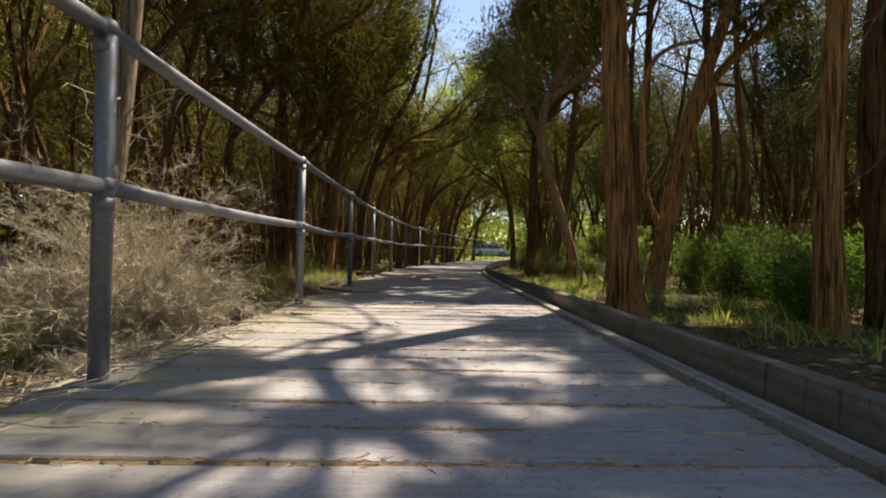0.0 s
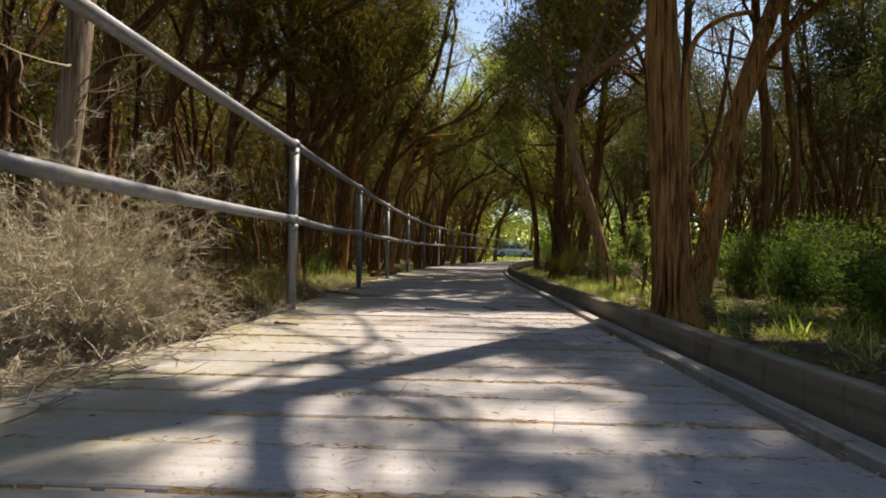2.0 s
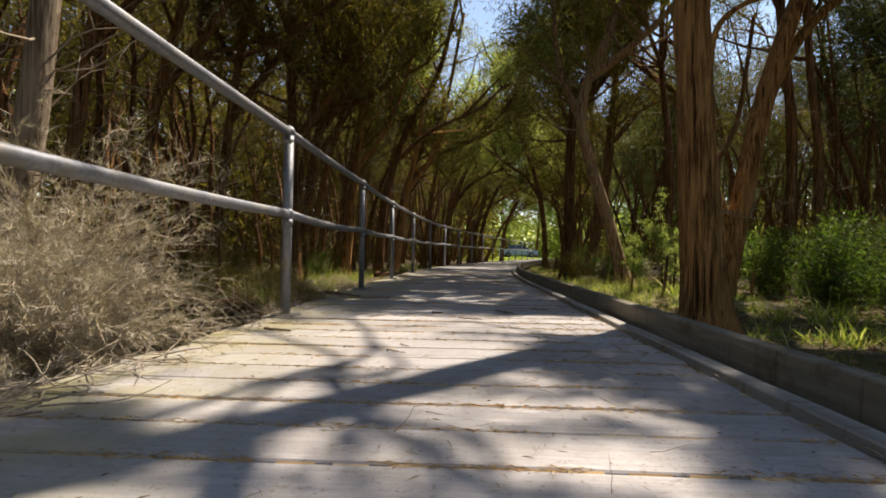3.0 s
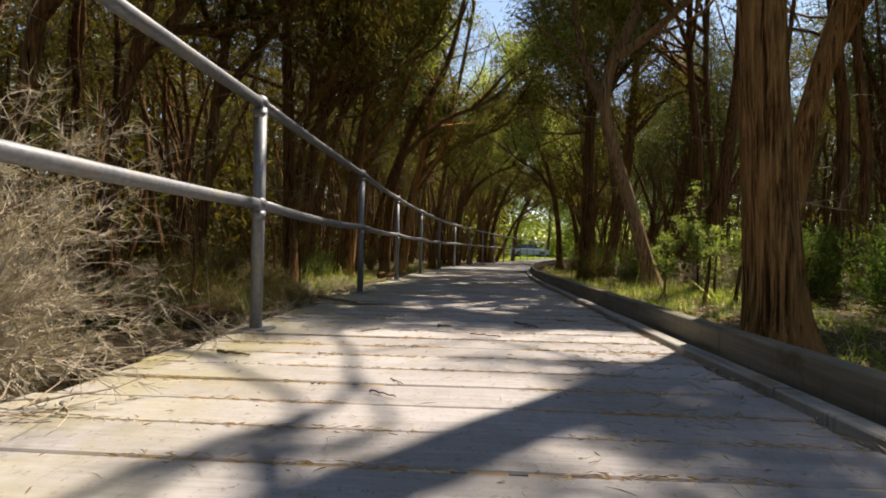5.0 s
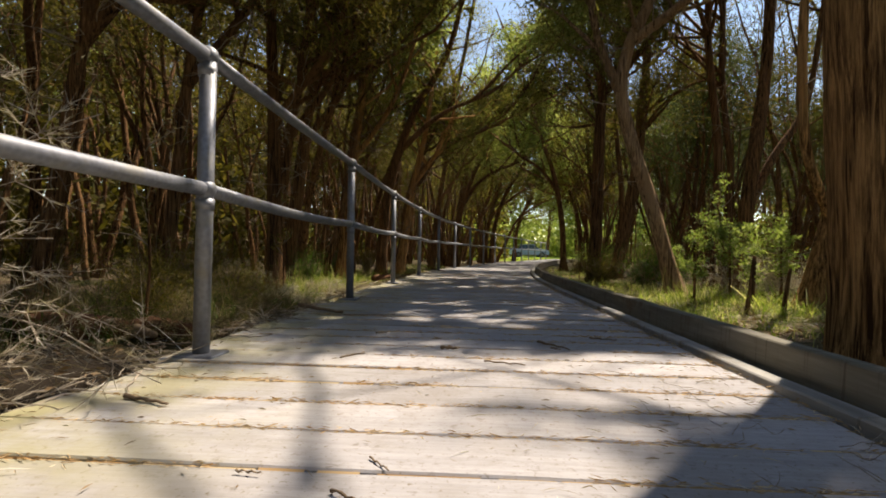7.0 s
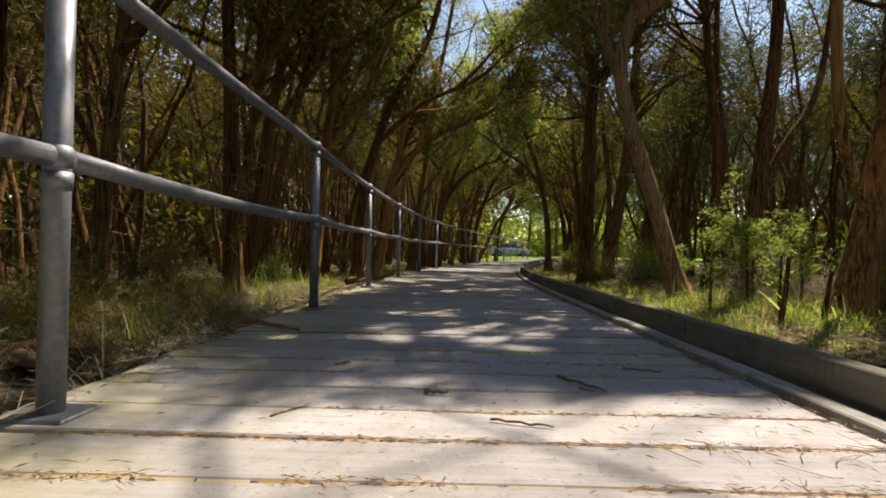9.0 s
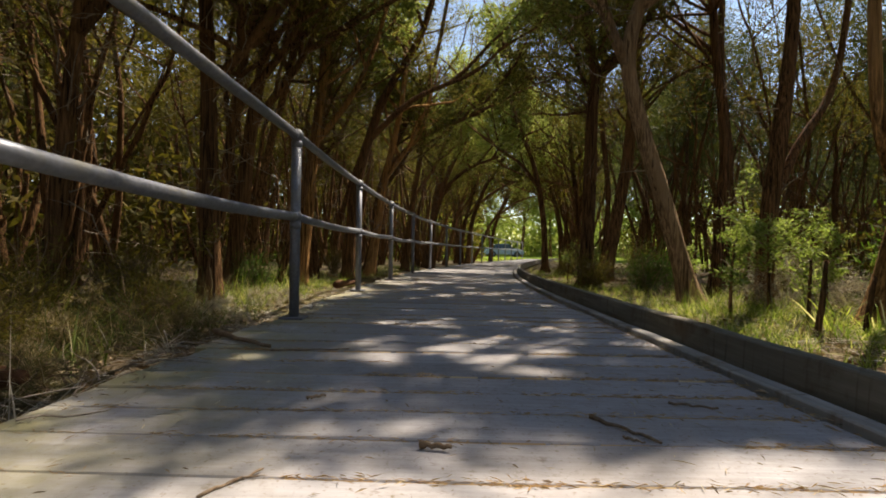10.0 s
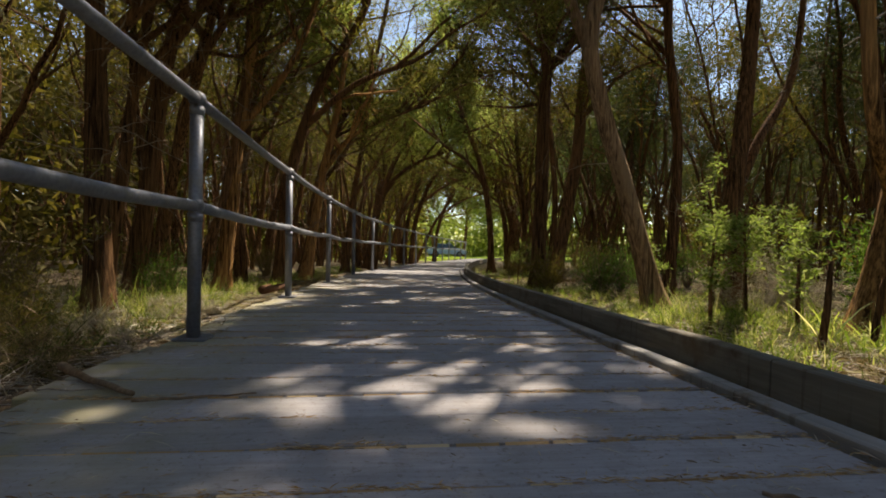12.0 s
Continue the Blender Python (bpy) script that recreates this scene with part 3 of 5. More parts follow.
tree("paperbark_tree", "thick straight trunk with stringy red-brown bark beside the kerb",
     [([(1.28, 3.55, -0.09), (1.24, 3.55, 0.51), (1.2, 3.55, 1.14), (1.17, 3.56, 1.8), (1.18, 3.6, 2.7), (1.27, 3.7, 3.8), (1.3, 3.8, 5.2)], 0.108, 0.065, 0.045),
      ([(1.28, 3.73, 4.05)] + aloft([(-0.47, 2.0), (-0.38, 2.18), (-0.33, 2.4), (-0.36, 2.62), (-0.45, 2.95), (-0.56, 3.2), (-0.64, 3.6)], 4.1, 4.5), 0.016, 0.013, 0),
      (aloft([(-0.4, 2.13), (-0.31, 2.11), (-0.23, 2.16), (-0.2, 2.26), (-0.26, 2.42), (-0.36, 2.62)], 4.12, 4.28), 0.016, 0.012, 0),
      (aloft([(-0.33, 2.12), (-0.38, 2.26), (-0.46, 2.42), (-0.62, 2.56), (-0.84, 2.76), (-1.1, 2.9)], 4.12, 4.4), 0.014, 0.013, 0),
      ([(1.25, 3.66, 3.4)] + aloft([(-0.3, 1.86), (-0.18, 1.79), (-0.08, 1.76), (0.0, 1.7), (0.03, 1.58)], 3.45, 3.7), 0.02, 0.013, 0),
      ([(1.28, 3.72, 3.9)] + aloft([(-0.3, 1.36), (-0.21, 1.2), (-0.12, 1.04), (0.0, 0.92), (0.14, 0.8)], 4.1, 4.5), 0.045, 0.022, 0),
      (aloft([(-0.24, 1.26), (-0.29, 1.1), (-0.33, 0.9), (-0.38, 0.6)], 4.2, 4.7), 0.02, 0.015, 0)],
     crown(leaves=17000, z=(2.6, 5.2)), BARK, LEAF, 21, 96, 170, 0.055, 6)
tree("forked_tree", "leaning forked tree with dark reddish stringy bark",
     [([(2.2, 5.3, -0.12), (2.37, 5.3, 0.66), (2.51, 5.3, 1.38), (2.71, 5.3, 2.15), (3.0, 5.3, 3.0), (3.2, 5.2, 4.0), (3.3, 5.1, 5.2)], 0.1, 0.05, 0.06),
      ([(2.58, 5.33, 1.6), (2.88, 5.4, 2.19), (3.18, 5.4, 2.56), (3.54, 5.4, 2.87), (4.1, 5.3, 3.5), (4.4, 5.2, 4.3)], 0.055, 0.025, 0),
      ([(2.33, 5.28, 0.55), (2.09, 5.2, 1.05), (2.06, 5.2, 1.82), (2.12, 5.2, 2.28), (2.35, 5.2, 2.5), (2.65, 5.2, 2.58)], 0.034, 0.02, 0)],
     crown(leaves=13000, z=(2.7, 5.2)), BARK, LEAF, 22, 40, 90, 0.026, 10)
tree("slender_tree", "slender reddish-brown trunk standing in the undergrowth",
     [([(1.98, 2.62, -0.1), (1.95, 2.62, 0.5), (1.96, 2.62, 1.0), (1.98, 2.6, 1.6), (2.05, 2.5, 2.8), (2.2, 2.3, 4.6)], 0.07, 0.04, 0.03)],
     crown(leaves=12000, limbs=12, z=(2.4, 4.6)), BARK, LEAF, 23, 32, 80, 0.02, 8)
tree("slender_tree", "dark slim trunk leaning beside another trunk",
     [([(2.4, 2.75, -0.1), (2.34, 2.75, 0.6), (2.3, 2.75, 1.3), (2.34, 2.7, 2.2), (2.5, 2.6, 4.2)], 0.085, 0.045, 0.04)],
     crown(leaves=9000, limbs=10, z=(2.4, 4.4)), BARK_DARK, LEAF, 29, 32, 80, 0.02, 8)
tree("leaning_tree", "leaning pale brown trunk with fibrous bark behind the kerb",
     [([(1.88, 6.7, -0.1), (1.61, 6.7, 0.84), (1.43, 6.7, 1.4), (1.32, 6.7, 1.9), (1.39, 6.7, 2.35), (1.6, 6.7, 2.85), (1.85, 6.8, 3.7), (1.9, 6.9, 5.0)], 0.072, 0.04, 0.06),
      ([(1.33, 6.7, 1.85), (1.08, 6.65, 2.4), (0.95, 6.5, 3.1), (1.0, 6.4, 4.3)], 0.05, 0.02, 0),
      ([(1.42, 6.7, 2.4), (1.85, 6.5, 2.7), (2.3, 6.3, 3.2), (2.6, 6.2, 4.1)], 0.05, 0.02, 0)],
     crown(leaves=11000, limbs=20, z=(2.3, 5.0)), BARK_MID, LEAF_OLIVE, 24, 40, 90, 0.024, 14)
tree("upright_tree", "upright thin brown trunk with fine olive foliage",
     [([(1.64, 9.0, -0.1), (1.67, 9.0, 1.15), (1.69, 9.0, 2.21), (1.71, 9.0, 2.7), (1.58, 9.0, 3.55), (1.45, 9.0, 5.4)], 0.09, 0.04, 0.05),
      ([(1.71, 9.0, 2.6), (2.03, 9.0, 2.95), (2.57, 9.0, 3.76), (2.7, 9.0, 5.0)], 0.06, 0.025, 0)],
     crown(leaves=7500, limbs=18, z=(2.2, 5.4)), BARK_DARK, LEAF_OLIVE, 25, 24, 60, 0.02, 14)
tree("upright_tree", "upright dark trunk leaning slightly in the thicket",
     [([(2.35, 10.5, -0.1), (2.68, 10.5, 1.81), (2.76, 10.5, 2.79), (2.84, 10.5, 3.8), (2.9, 10.5, 5.8)], 0.1, 0.05, 0.05)],
     crown(leaves=7000, limbs=16, z=(2.2, 5.6)), BARK_DARK, LEAF, 26, 20, 50, 0.02, 14)
tree("forked_tree", "dark forked trunk rising out of the green undergrowth",
     [([(2.54, 6.8, -0.1), (2.54, 6.8, 0.61), (2.63, 6.8, 1.35), (2.8, 6.9, 2.5), (2.9, 7.0, 4.4)], 0.08, 0.04, 0.03),
      ([(2.55, 6.8, 0.75), (2.85, 6.9, 1.3), (3.25, 7.0, 1.95), (3.5, 7.1, 3.3)], 0.045, 0.02, 0)],
     crown(leaves=7000, limbs=14, z=(2.3, 4.5)), BARK_DARK, LEAF, 27, 24, 60, 0.02, 14)
tree("pale_tree", "slim leaning trunk with pale papery bark beside the rail",
     [([(-1.9, 2.7, -0.12), (-1.72, 2.66, 0.6), (-1.66, 2.66, 1.03), (-1.6, 2.66, 1.7), (-1.52, 2.7, 2.8), (-1.6, 2.8, 4.2)], 0.06, 0.035, 0.02)],
     crown(leaves=9000, limbs=10, z=(2.3, 4.2)), BARK_PALE, LEAF, 28, 32, 80, 0.016, 20)
# first two trunks take the redder bark: orange sunlight put into colour
for k, (x, y, lx) in enumerate([(-1.8, 8.2, 0.3), (-1.42, 10.8, 0.5), (-1.05, 13.4, 0.35), (-1.9, 6.3, -0.1), (-0.75, 16.3, 0.5), (0.95, 24.0, 1.6), (3.0, 14.2, -0.3), (3.7, 18.0, -0.5), (5.6, 24.5, -0.4), (-2.5, 10.3, 0.5), (-1.7, 12.3, 0.6), (-0.2, 19.5, 0.8), (4.6, 21.0, -0.5), (-2.2, 7.3, 0.4), (0.2, 21.8, 0.7), (6.8, 28.0, -0.6), (-2.35, 5.3, 0.35), (-2.6, 3.8, 0.5), (-2.2, 6.9, 0.4), (-2.7, 4.6, 0.6)]):
    tree("roadside_tree", "crooked brown trunk at the edge of the thicket",
         [([(x, y, -0.1), (x + 0.3 * lx, y, 0.9), (x + 0.5 * lx, y, 1.6), (x + 0.95 * lx, y, 2.7), (x + 1.3 * lx, y + 0.1, 4.6)], 0.075 if k < 16 else 0.048, 0.035 if k < 16 else 0.025, 0.04),
          ([(x + 0.45 * lx, y, 1.5), (x + 0.45 * lx + 0.5, y + 0.1, 2.3), (x + 0.45 * lx + 0.9, y, 3.4)], 0.04, 0.015, 0)],
         crown(leaves=10500, limbs=16, len=1.7, z=(1.9, 4.8), leaf=(0.11, 0.024) if k in (4, 5, 6, 7, 8, 11, 12, 14, 15) else (0.085, 0.016), out=(0.3 if lx > 0 else -0.3, 0, 0)), BARK if k < 2 else BARK_DARK, LEAF_OLIVE if k in (0, 1, 2, 4, 9, 10, 11) else LEAF, 40 + k, 16, 40, 0.018, 46 if x < -1 else 20)
# fresh green crowns that close over the walkway further on, sunlight in leaf colour
for k, (x, y, lx, h) in enumerate([(2.15, 14.2, -0.7, 4.6), (3.1, 16.6, -1.0, 5.2), (-0.55, 15.0, 1.0, 5.0), (0.5, 18.2, 1.2, 5.4), (4.6, 21.0, -1.3, 6.0), (1.6, 22.5, 1.2, 6.0), (-1.5, 9.4, 1.0, 5.4), (-1.5, 11.6, 1.0, 5.6)]):
    tree("arching_tree", "tree with a fresh green sunlit crown arching over the walkway",
         [([(x, y, -0.1), (x + 0.1 * lx, y, 1.2), (x + 0.45 * lx, y, 2.4), (x + 1.0 * lx, y + 0.1, 3.5), (x + 1.4 * lx, y + 0.2, h)], 0.08, 0.03, 0.04),
          ([(x + 0.3 * lx, y, 1.9), (x + 0.9 * lx, y - 0.1, 2.4), (x + 1.7 * lx, y - 0.2, 2.75), (x + 2.2 * lx, y, 3.3)], 0.045, 0.015, 0)],
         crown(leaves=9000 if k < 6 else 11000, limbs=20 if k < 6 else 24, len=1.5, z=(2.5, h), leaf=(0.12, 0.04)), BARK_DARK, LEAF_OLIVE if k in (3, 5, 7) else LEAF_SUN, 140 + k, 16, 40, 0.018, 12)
# canopy over the start of the walk
for k, (x, y) in enumerate([(2.6, 0.4), (3.0, 1.9), (2.3, -1.4), (3.4, 3.7), (4.2, 1.0), (3.3, 6.2), (2.9, 8.3), (3.7, 9.6), (2.9, 12.4), (4.4, 7.4)]):
    tree("canopy_tree", "tall slender tree with an olive crown over the walkway",
         [([(x, y, -0.1), (x + 0.1, y, 1.5), (x - 0.05, y, 3.2), (x, y, 5.4)], 0.06, 0.035, 0.03)],
         crown(leaves=17000, limbs=22, len=2.4, z=(2.8, 5.4), leaf=(0.12, 0.03), lift=0.05, out=(-0.6, 0, 0)), BARK_DARK, LEAF, 60 + k, 16, 40, 0.018, 10)


# ---- thicket: a few kinds of slender tea-tree, copied ----
def thicket_tree(seed, stems, height, leaves, leaf_mat=None):
    rng = np.random.default_rng(seed)
    root = tagged(new("tea_tree"), "slender many-stemmed tea-tree with dark bark in the thicket", "tree", "thicket of tea-trees")
    lines = []
    for _ in range(stems):
        a, lean = rng.uniform(0, 2 * np.pi), rng.uniform(0.05, 0.4)
        line = wander((rng.normal() * 0.08, rng.normal() * 0.08, -0.15), (math.cos(a) * lean, math.sin(a) * lean, 1), height * rng.uniform(0.8, 1.1), 14, 0.09, 0.06, rng)
        g = Geo()
        g.tube(line, np.linspace(rng.uniform(0.028, 0.058), 0.01, 15), 6, False)
        g.ob("trunk", BARK_DARK, root, True)
        lines.append(line)
    g, boughs, seats = grow(lines, rng, 10, 1.25, 3, height * 0.4, height, 0.02)
    for bough in boughs:
        g.put(bough.v[0], np.array(bough.f))
    tagged(g.ob("branch_work", BARK_DARK, root, True), kind="stuff")
    tagged(dead_twigs(lines, rng, 10, 0.3, height * 0.7, 0.7).ob("dead_twig_haze", TWIG, root), kind="stuff")
    foliage(seats, leaves, 0.15, 0.135, 0.025, rng).ob("crown", leaf_mat or LEAF, root)
    return root


GREEN_KINDS = [thicket_tree(121 + k, n, h, 2400, LEAF_DEEP) for k, (n, h) in enumerate([(3, 5.6), (4, 5.0), (2, 6.2)])]
KINDS = [thicket_tree(101 + k, n, h, 1450) for k, (n, h) in enumerate([(3, 5.0), (2, 5.6), (4, 4.4), (3, 6.0), (2, 4.8), (5, 4.6)])]
spots = []
rnd = random.Random(5)


def scatter(count, x0, x1, y0, y1, apart, test):
    made = 0
    for _ in range(count * 40):
        if made == count:
            break
        x, y = rnd.uniform(x0, x1), rnd.uniform(y0, y1)
        if test(x, y) and all((x - a) ** 2 + (y - b) ** 2 > apart ** 2 for a, b in spots):
            spots.append((x, y))
            made += 1


scatter(46, -5.2, -2.0, -2.0, 20, 0.62, lambda x, y: x < bend(y) - (2.5 if y < 5 else 2.05))
scatter(38, -10, -4.5, -2.0, 26, 0.8, lambda x, y: True)
scatter(24, -4.5, 0.5, 16, 29, 0.8, lambda x, y: x < bend(y) - 1.7)
scatter(32, 3.6, 12, 5.5, 26, 0.9, lambda x, y: x > 3.2 + bend(y) * 1.2 and x > 0.36 * y and not (x < 6.8 and y < 10))
scatter(16, 2.2, 8, 13, 27, 0.8, lambda x, y: x > bend(y) + 1.9)
scatter(12, 6.0, 12, -2, 6, 1.0, lambda x, y: True)
scatter(16, 5.4, 10, 7, 16, 0.8, lambda x, y: x > 0.42 * y + 2.0)
scatter(36, 6.0, 20, 8, 30, 0.95, lambda x, y: x > 0.42 * y + 2.2)
scatter(10, -6, 6, -7, -2.5, 1.2, lambda x, y: True)
free = KINDS + GREEN_KINDS
for x, y in spots:
    kind = rnd.choice(GREEN_KINDS if x > 4 and rnd.random() < 0.8 else KINDS)
    s = rnd.uniform(0.85, 1.15)
    m = Matrix.Translation((x, y, float(ground_z(x, y)))) @ Matrix.Rotation(rnd.uniform(0, 6.28), 4, "Z")
    if kind in free:
        free.remove(kind)
        kind.matrix_basis = m
    else:
        copy_thing(kind, m).scale = (s, s, s)


# ---- sunny trees round the clearing beyond the walkway ----
def clearing_tree(seed, height, spread, mat):
    rng = np.random.default_rng(seed)
    root = tagged(new("clearing_tree"), "broad sunlit green tree at the edge of the clearing", "tree", "trees round the clearing")
    line = wander((0, 0, -0.2), (0.05, 0.02, 1), height * 0.8, 10, 0.06, 0.05, rng)
    g = Geo()
    g.tube(line, np.linspace(0.22, 0.06, 11), 10, False)
    g.ob("trunk", BARK_DARK, root, True)
    g, boughs, seats = grow([line], rng, 22, spread, 4, height * 0.15, height, 0.06)
    for bough in boughs:
        bough.ob("bough", BARK_DARK, root, True)
    tagged(g.ob("twig_work", BARK_DARK, root, True), kind="stuff")
    foliage(seats, 3000, 0.5, 0.52, 0.21, rng).ob("crown", mat, root)
    return root


# first two carry sunlight in their leaf colour, the third the darker olive
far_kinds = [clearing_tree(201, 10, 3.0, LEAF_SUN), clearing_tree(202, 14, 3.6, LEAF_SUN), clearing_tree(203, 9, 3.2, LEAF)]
far_spots = [(-4, 38, 0), (5.5, 64, 1), (9.0, 64, 1), (-1.0, 50, 1), (-6.5, 33, 2), (15, 38, 2), (16.5, 62, 1), (-3.5, 35.5, 2), (13.5, 34, 0), (1.5, 52, 1), (-9, 46, 1), (12.5, 47, 0), (14.5, 62, 1), (17, 40, 2), (21, 55, 2), (-15, 36, 2), (3.5, 72, 0), (-3, 64, 1), (14, 70, 0), (27, 45, 2), (-22, 42, 1), (24, 30, 2), (30, 22, 2), (-20, 26, 0), (33, 34, 2), (-12, 66, 0), (24, 74, 1), (40, 50, 2), (-32, 55, 2)]
used = set()
for x, y, k in far_spots:
    m = pose(x, y, -0.2, 0, 0, (x * 37 + y * 11) % 360)
    if k in used:
        c = copy_thing(far_kinds[k], m)
        s = 0.8 + ((x * 7 + y * 3) % 10) * 0.045
        c.scale = (s, s, s)
    else:
        used.add(k)
        far_kinds[k].matrix_basis = m


# ---- far woods that close the view between the trunks ----
def far_woods():
    rng = np.random.default_rng(77)
    n = 520
    side = rng.random(n)
    x = np.where(side < 0.45, rng.uniform(-20, -9, n), np.where(side < 0.85, rng.uniform(12, 30, n), rng.uniform(-12, 14, n)))
    y = np.where(side < 0.85, rng.uniform(-10, 42, n), rng.uniform(-16, -7, n))
    keep = ~((x > 0.3 * y + 2) & (y > 24) & (x < 0.3 * y + 8)) | (side >= 0.85)
    x, y = x[keep], y[keep]
    t = Geo()
    for a, b in zip(x, y):
        line = wander((a, b, -0.3), (rng.normal() * 0.15, rng.normal() * 0.15, 1), rng.uniform(4, 7), 6, 0.08, 0.03, rng)
        t.tube(line, np.linspace(rng.uniform(0.05, 0.11), 0.03, 7), 5, False)
    tagged(t.ob("far_trunks", BARK_DARK), "far dark trunks deep in the thicket", "trees", kind="stuff")
    m = 150
    up = np.where(rng.random(len(x) * m) < 0.45, rng.uniform(-0.1, 1.5, len(x) * m), rng.uniform(0, 6.5, len(x) * m))
    c = np.stack([np.repeat(x, m), np.repeat(y, m), up], 1)
    c[:, :2] += rng.normal(size=(len(c), 2)) * 0.8
    g = Geo()
    g.blades(c, rng.normal(size=c.shape) + np.array([0, 0, 0.3]), rng.uniform(0.2, 0.5, len(c)), rng.uniform(0.1, 0.22, len(c)))
    e = Geo()
    hx, hy = rng.uniform(-30, 62, 22000), rng.uniform(70, 80, 22000)
    c = np.stack([hx, hy, rng.uniform(0, 1, 22000) ** 1.4 * (3.5 + 3.5 * field(hx, hy, 8, 4.0)) - 0.3], 1)
    e.blades(c, rng.normal(size=c.shape), rng.uniform(0.5, 1.1, 22000), rng.uniform(0.35, 0.7, 22000))
    # brightness of sun on the tree line comes from the leaf colour
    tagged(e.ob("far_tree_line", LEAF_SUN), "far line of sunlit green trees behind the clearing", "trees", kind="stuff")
    hx, hy = rng.uniform(-9, 2.2, 7000), rng.uniform(28, 38, 7000)
    ok = hx < 0.17 * hy - 3.5
    c = np.stack([hx, hy, rng.uniform(0, 1, 7000) ** 1.2 * 4 - 0.2], 1)[ok]
    g.blades(c, rng.normal(size=c.shape), rng.uniform(0.2, 0.5, len(c)), rng.uniform(0.1, 0.24, len(c)))
    hx = np.concatenate([rng.uniform(7, 24, 11000), rng.uniform(-14, -4.5, 8000)])
    hy = np.concatenate([rng.uniform(3, 34, 11000), rng.uniform(-3, 32, 8000)])
    ok = (hx < 0) | (hx > 0.42 * hy + 3)
    c = np.stack([hx, hy, rng.uniform(0, 1, 19000) ** 1.3 * 1.7 - 0.15], 1)[ok]
    g.blades(c, rng.normal(size=c.shape) + np.array([0, 0, 0.4]), rng.uniform(0.12, 0.32, len(c)), rng.uniform(0.04, 0.11, len(c)))
    c = np.stack([rng.uniform(-15, -9.5, 9000), rng.uniform(-2, 26, 9000), rng.uniform(0.5, 5.5, 9000)], 1)
    g.blades(c, rng.normal(size=c.shape) + np.array([0, 0, 0.4]), rng.uniform(0.2, 0.42, len(c)), rng.uniform(0.07, 0.16, len(c)))
    # the thicket's depth: taller with distance, closed on the rail side
    hx = np.concatenate([-5 - 14 * rng.random(52000) ** 1.4, rng.uniform(8.5, 26, 11000)])
    hy = np.concatenate([rng.uniform(0, 34, 52000), rng.uniform(4, 36, 11000)])
    ok = (hx < 0) | (hx > 0.45 * hy + 4)
    top = 1.5 + 0.56 * np.hypot(hx, hy - 1.0)
    c = np.stack([hx, hy, rng.uniform(np.where(hx < 0, 0.08, 0.3), 1) * top], 1)[ok]
    big = np.clip(np.hypot(c[:, 0], c[:, 1] - 1.0) / 15, 0.4, 1)
    g.blades(c, rng.normal(size=c.shape) + np.array([0, 0, 0.5]), rng.uniform(0.2, 0.45, len(c)) * big, rng.uniform(0.05, 0.13, len(c)) * big)
    tagged(g.ob("far_foliage", LEAF), "far olive foliage of the thicket", "trees", kind="stuff")


far_woods()

# ---- undergrowth ----
def disc_points(n, cx, cy, rx, ry, rng):
    a, r = rng.uniform(0, 2 * np.pi, n), np.sqrt(rng.uniform(0, 1, n))
    x, y = cx + rx * r * np.cos(a), cy + ry * r * np.sin(a)
    return np.stack([x, y, ground_z(x, y)], 1)


def off_deck(p, margin=0.03):
    u = p[:, 0] - bends(p[:, 1])
    return p[(u < LEFT - margin) | (u > BEAM + 0.06 + margin)]


def grass_patch(name, label, patches, material, seed, lean=0.6, width=0.0055):
    """patches: x, y, half-widths, tufts, blade length."""
    rng = np.random.default_rng(seed)
    g = Geo()
    for cx, cy, rx, ry, tufts, length in patches:
        foot = off_deck(disc_points(tufts, cx, cy, rx, ry, rng))
        n = 11
        base = np.repeat(foot, n, axis=0) + np.concatenate([rng.normal(size=(len(foot) * n, 2)) * 0.022, np.zeros((len(foot) * n, 1))], 1)
        way = np.concatenate([rng.normal(size=(len(base), 2)) * lean, np.ones((len(base), 1))], 1)
        size = np.repeat(rng.uniform(0.5, 1.25, len(foot)), n) * rng.uniform(0.5, 1.2, len(base)) * length
        g.arcs(base, way, size, rng.uniform(0.6, 1.3, len(base)) * width, rng.uniform(0.1, 0.65, len(base)), 3)
    tagged(g.ob(name, material), label, "grass", kind="stuff")


grass_patch("grass", "sunlit green grass tufts growing along the kerb", [
    (1.75, 5.5, 0.75, 1.0, 420, 0.15), (1.9, 6.0, 0.6, 0.8, 60, 0.26), (1.4, 4.6, 0.4, 0.7, 60, 0.13), (2.1, 3.8, 0.6, 0.7, 130, 0.15), (1.5, 7.8, 0.5, 1.4, 170, 0.18),
    (1.5, 10.2, 0.5, 1.8, 120, 0.16), (2.8, 7.5, 0.7, 1.2, 80, 0.22), (1.9, 2.9, 0.7, 0.7, 110, 0.12), (2.3, 13.5, 0.6, 1.6, 90, 0.2), (1.35, 3.1, 0.3, 0.8, 26, 0.09)], GRASS, 301)
grass_patch("grass", "bright green grass beneath the tea-trees behind the rail", [
    (-1.75, 8.4, 0.5, 1.1, 120, 0.2), (-1.85, 6.9, 0.5, 0.8, 170, 0.26), (-2.0, 2.0, 0.34, 0.6, 300, 0.42), (-1.75, 1.6, 0.25, 0.3, 60, 0.28), (-2.0, 6.0, 0.6, 1.2, 40, 0.28), (-1.5, 11.5, 0.5, 1.5, 90, 0.2),
    (-2.5, 4.5, 0.6, 1.0, 40, 0.3), (-1.3, 14.5, 0.5, 2.0, 80, 0.2), (-2.9, 9.5, 0.9, 2.5, 70, 0.3)], GRASS, 302)
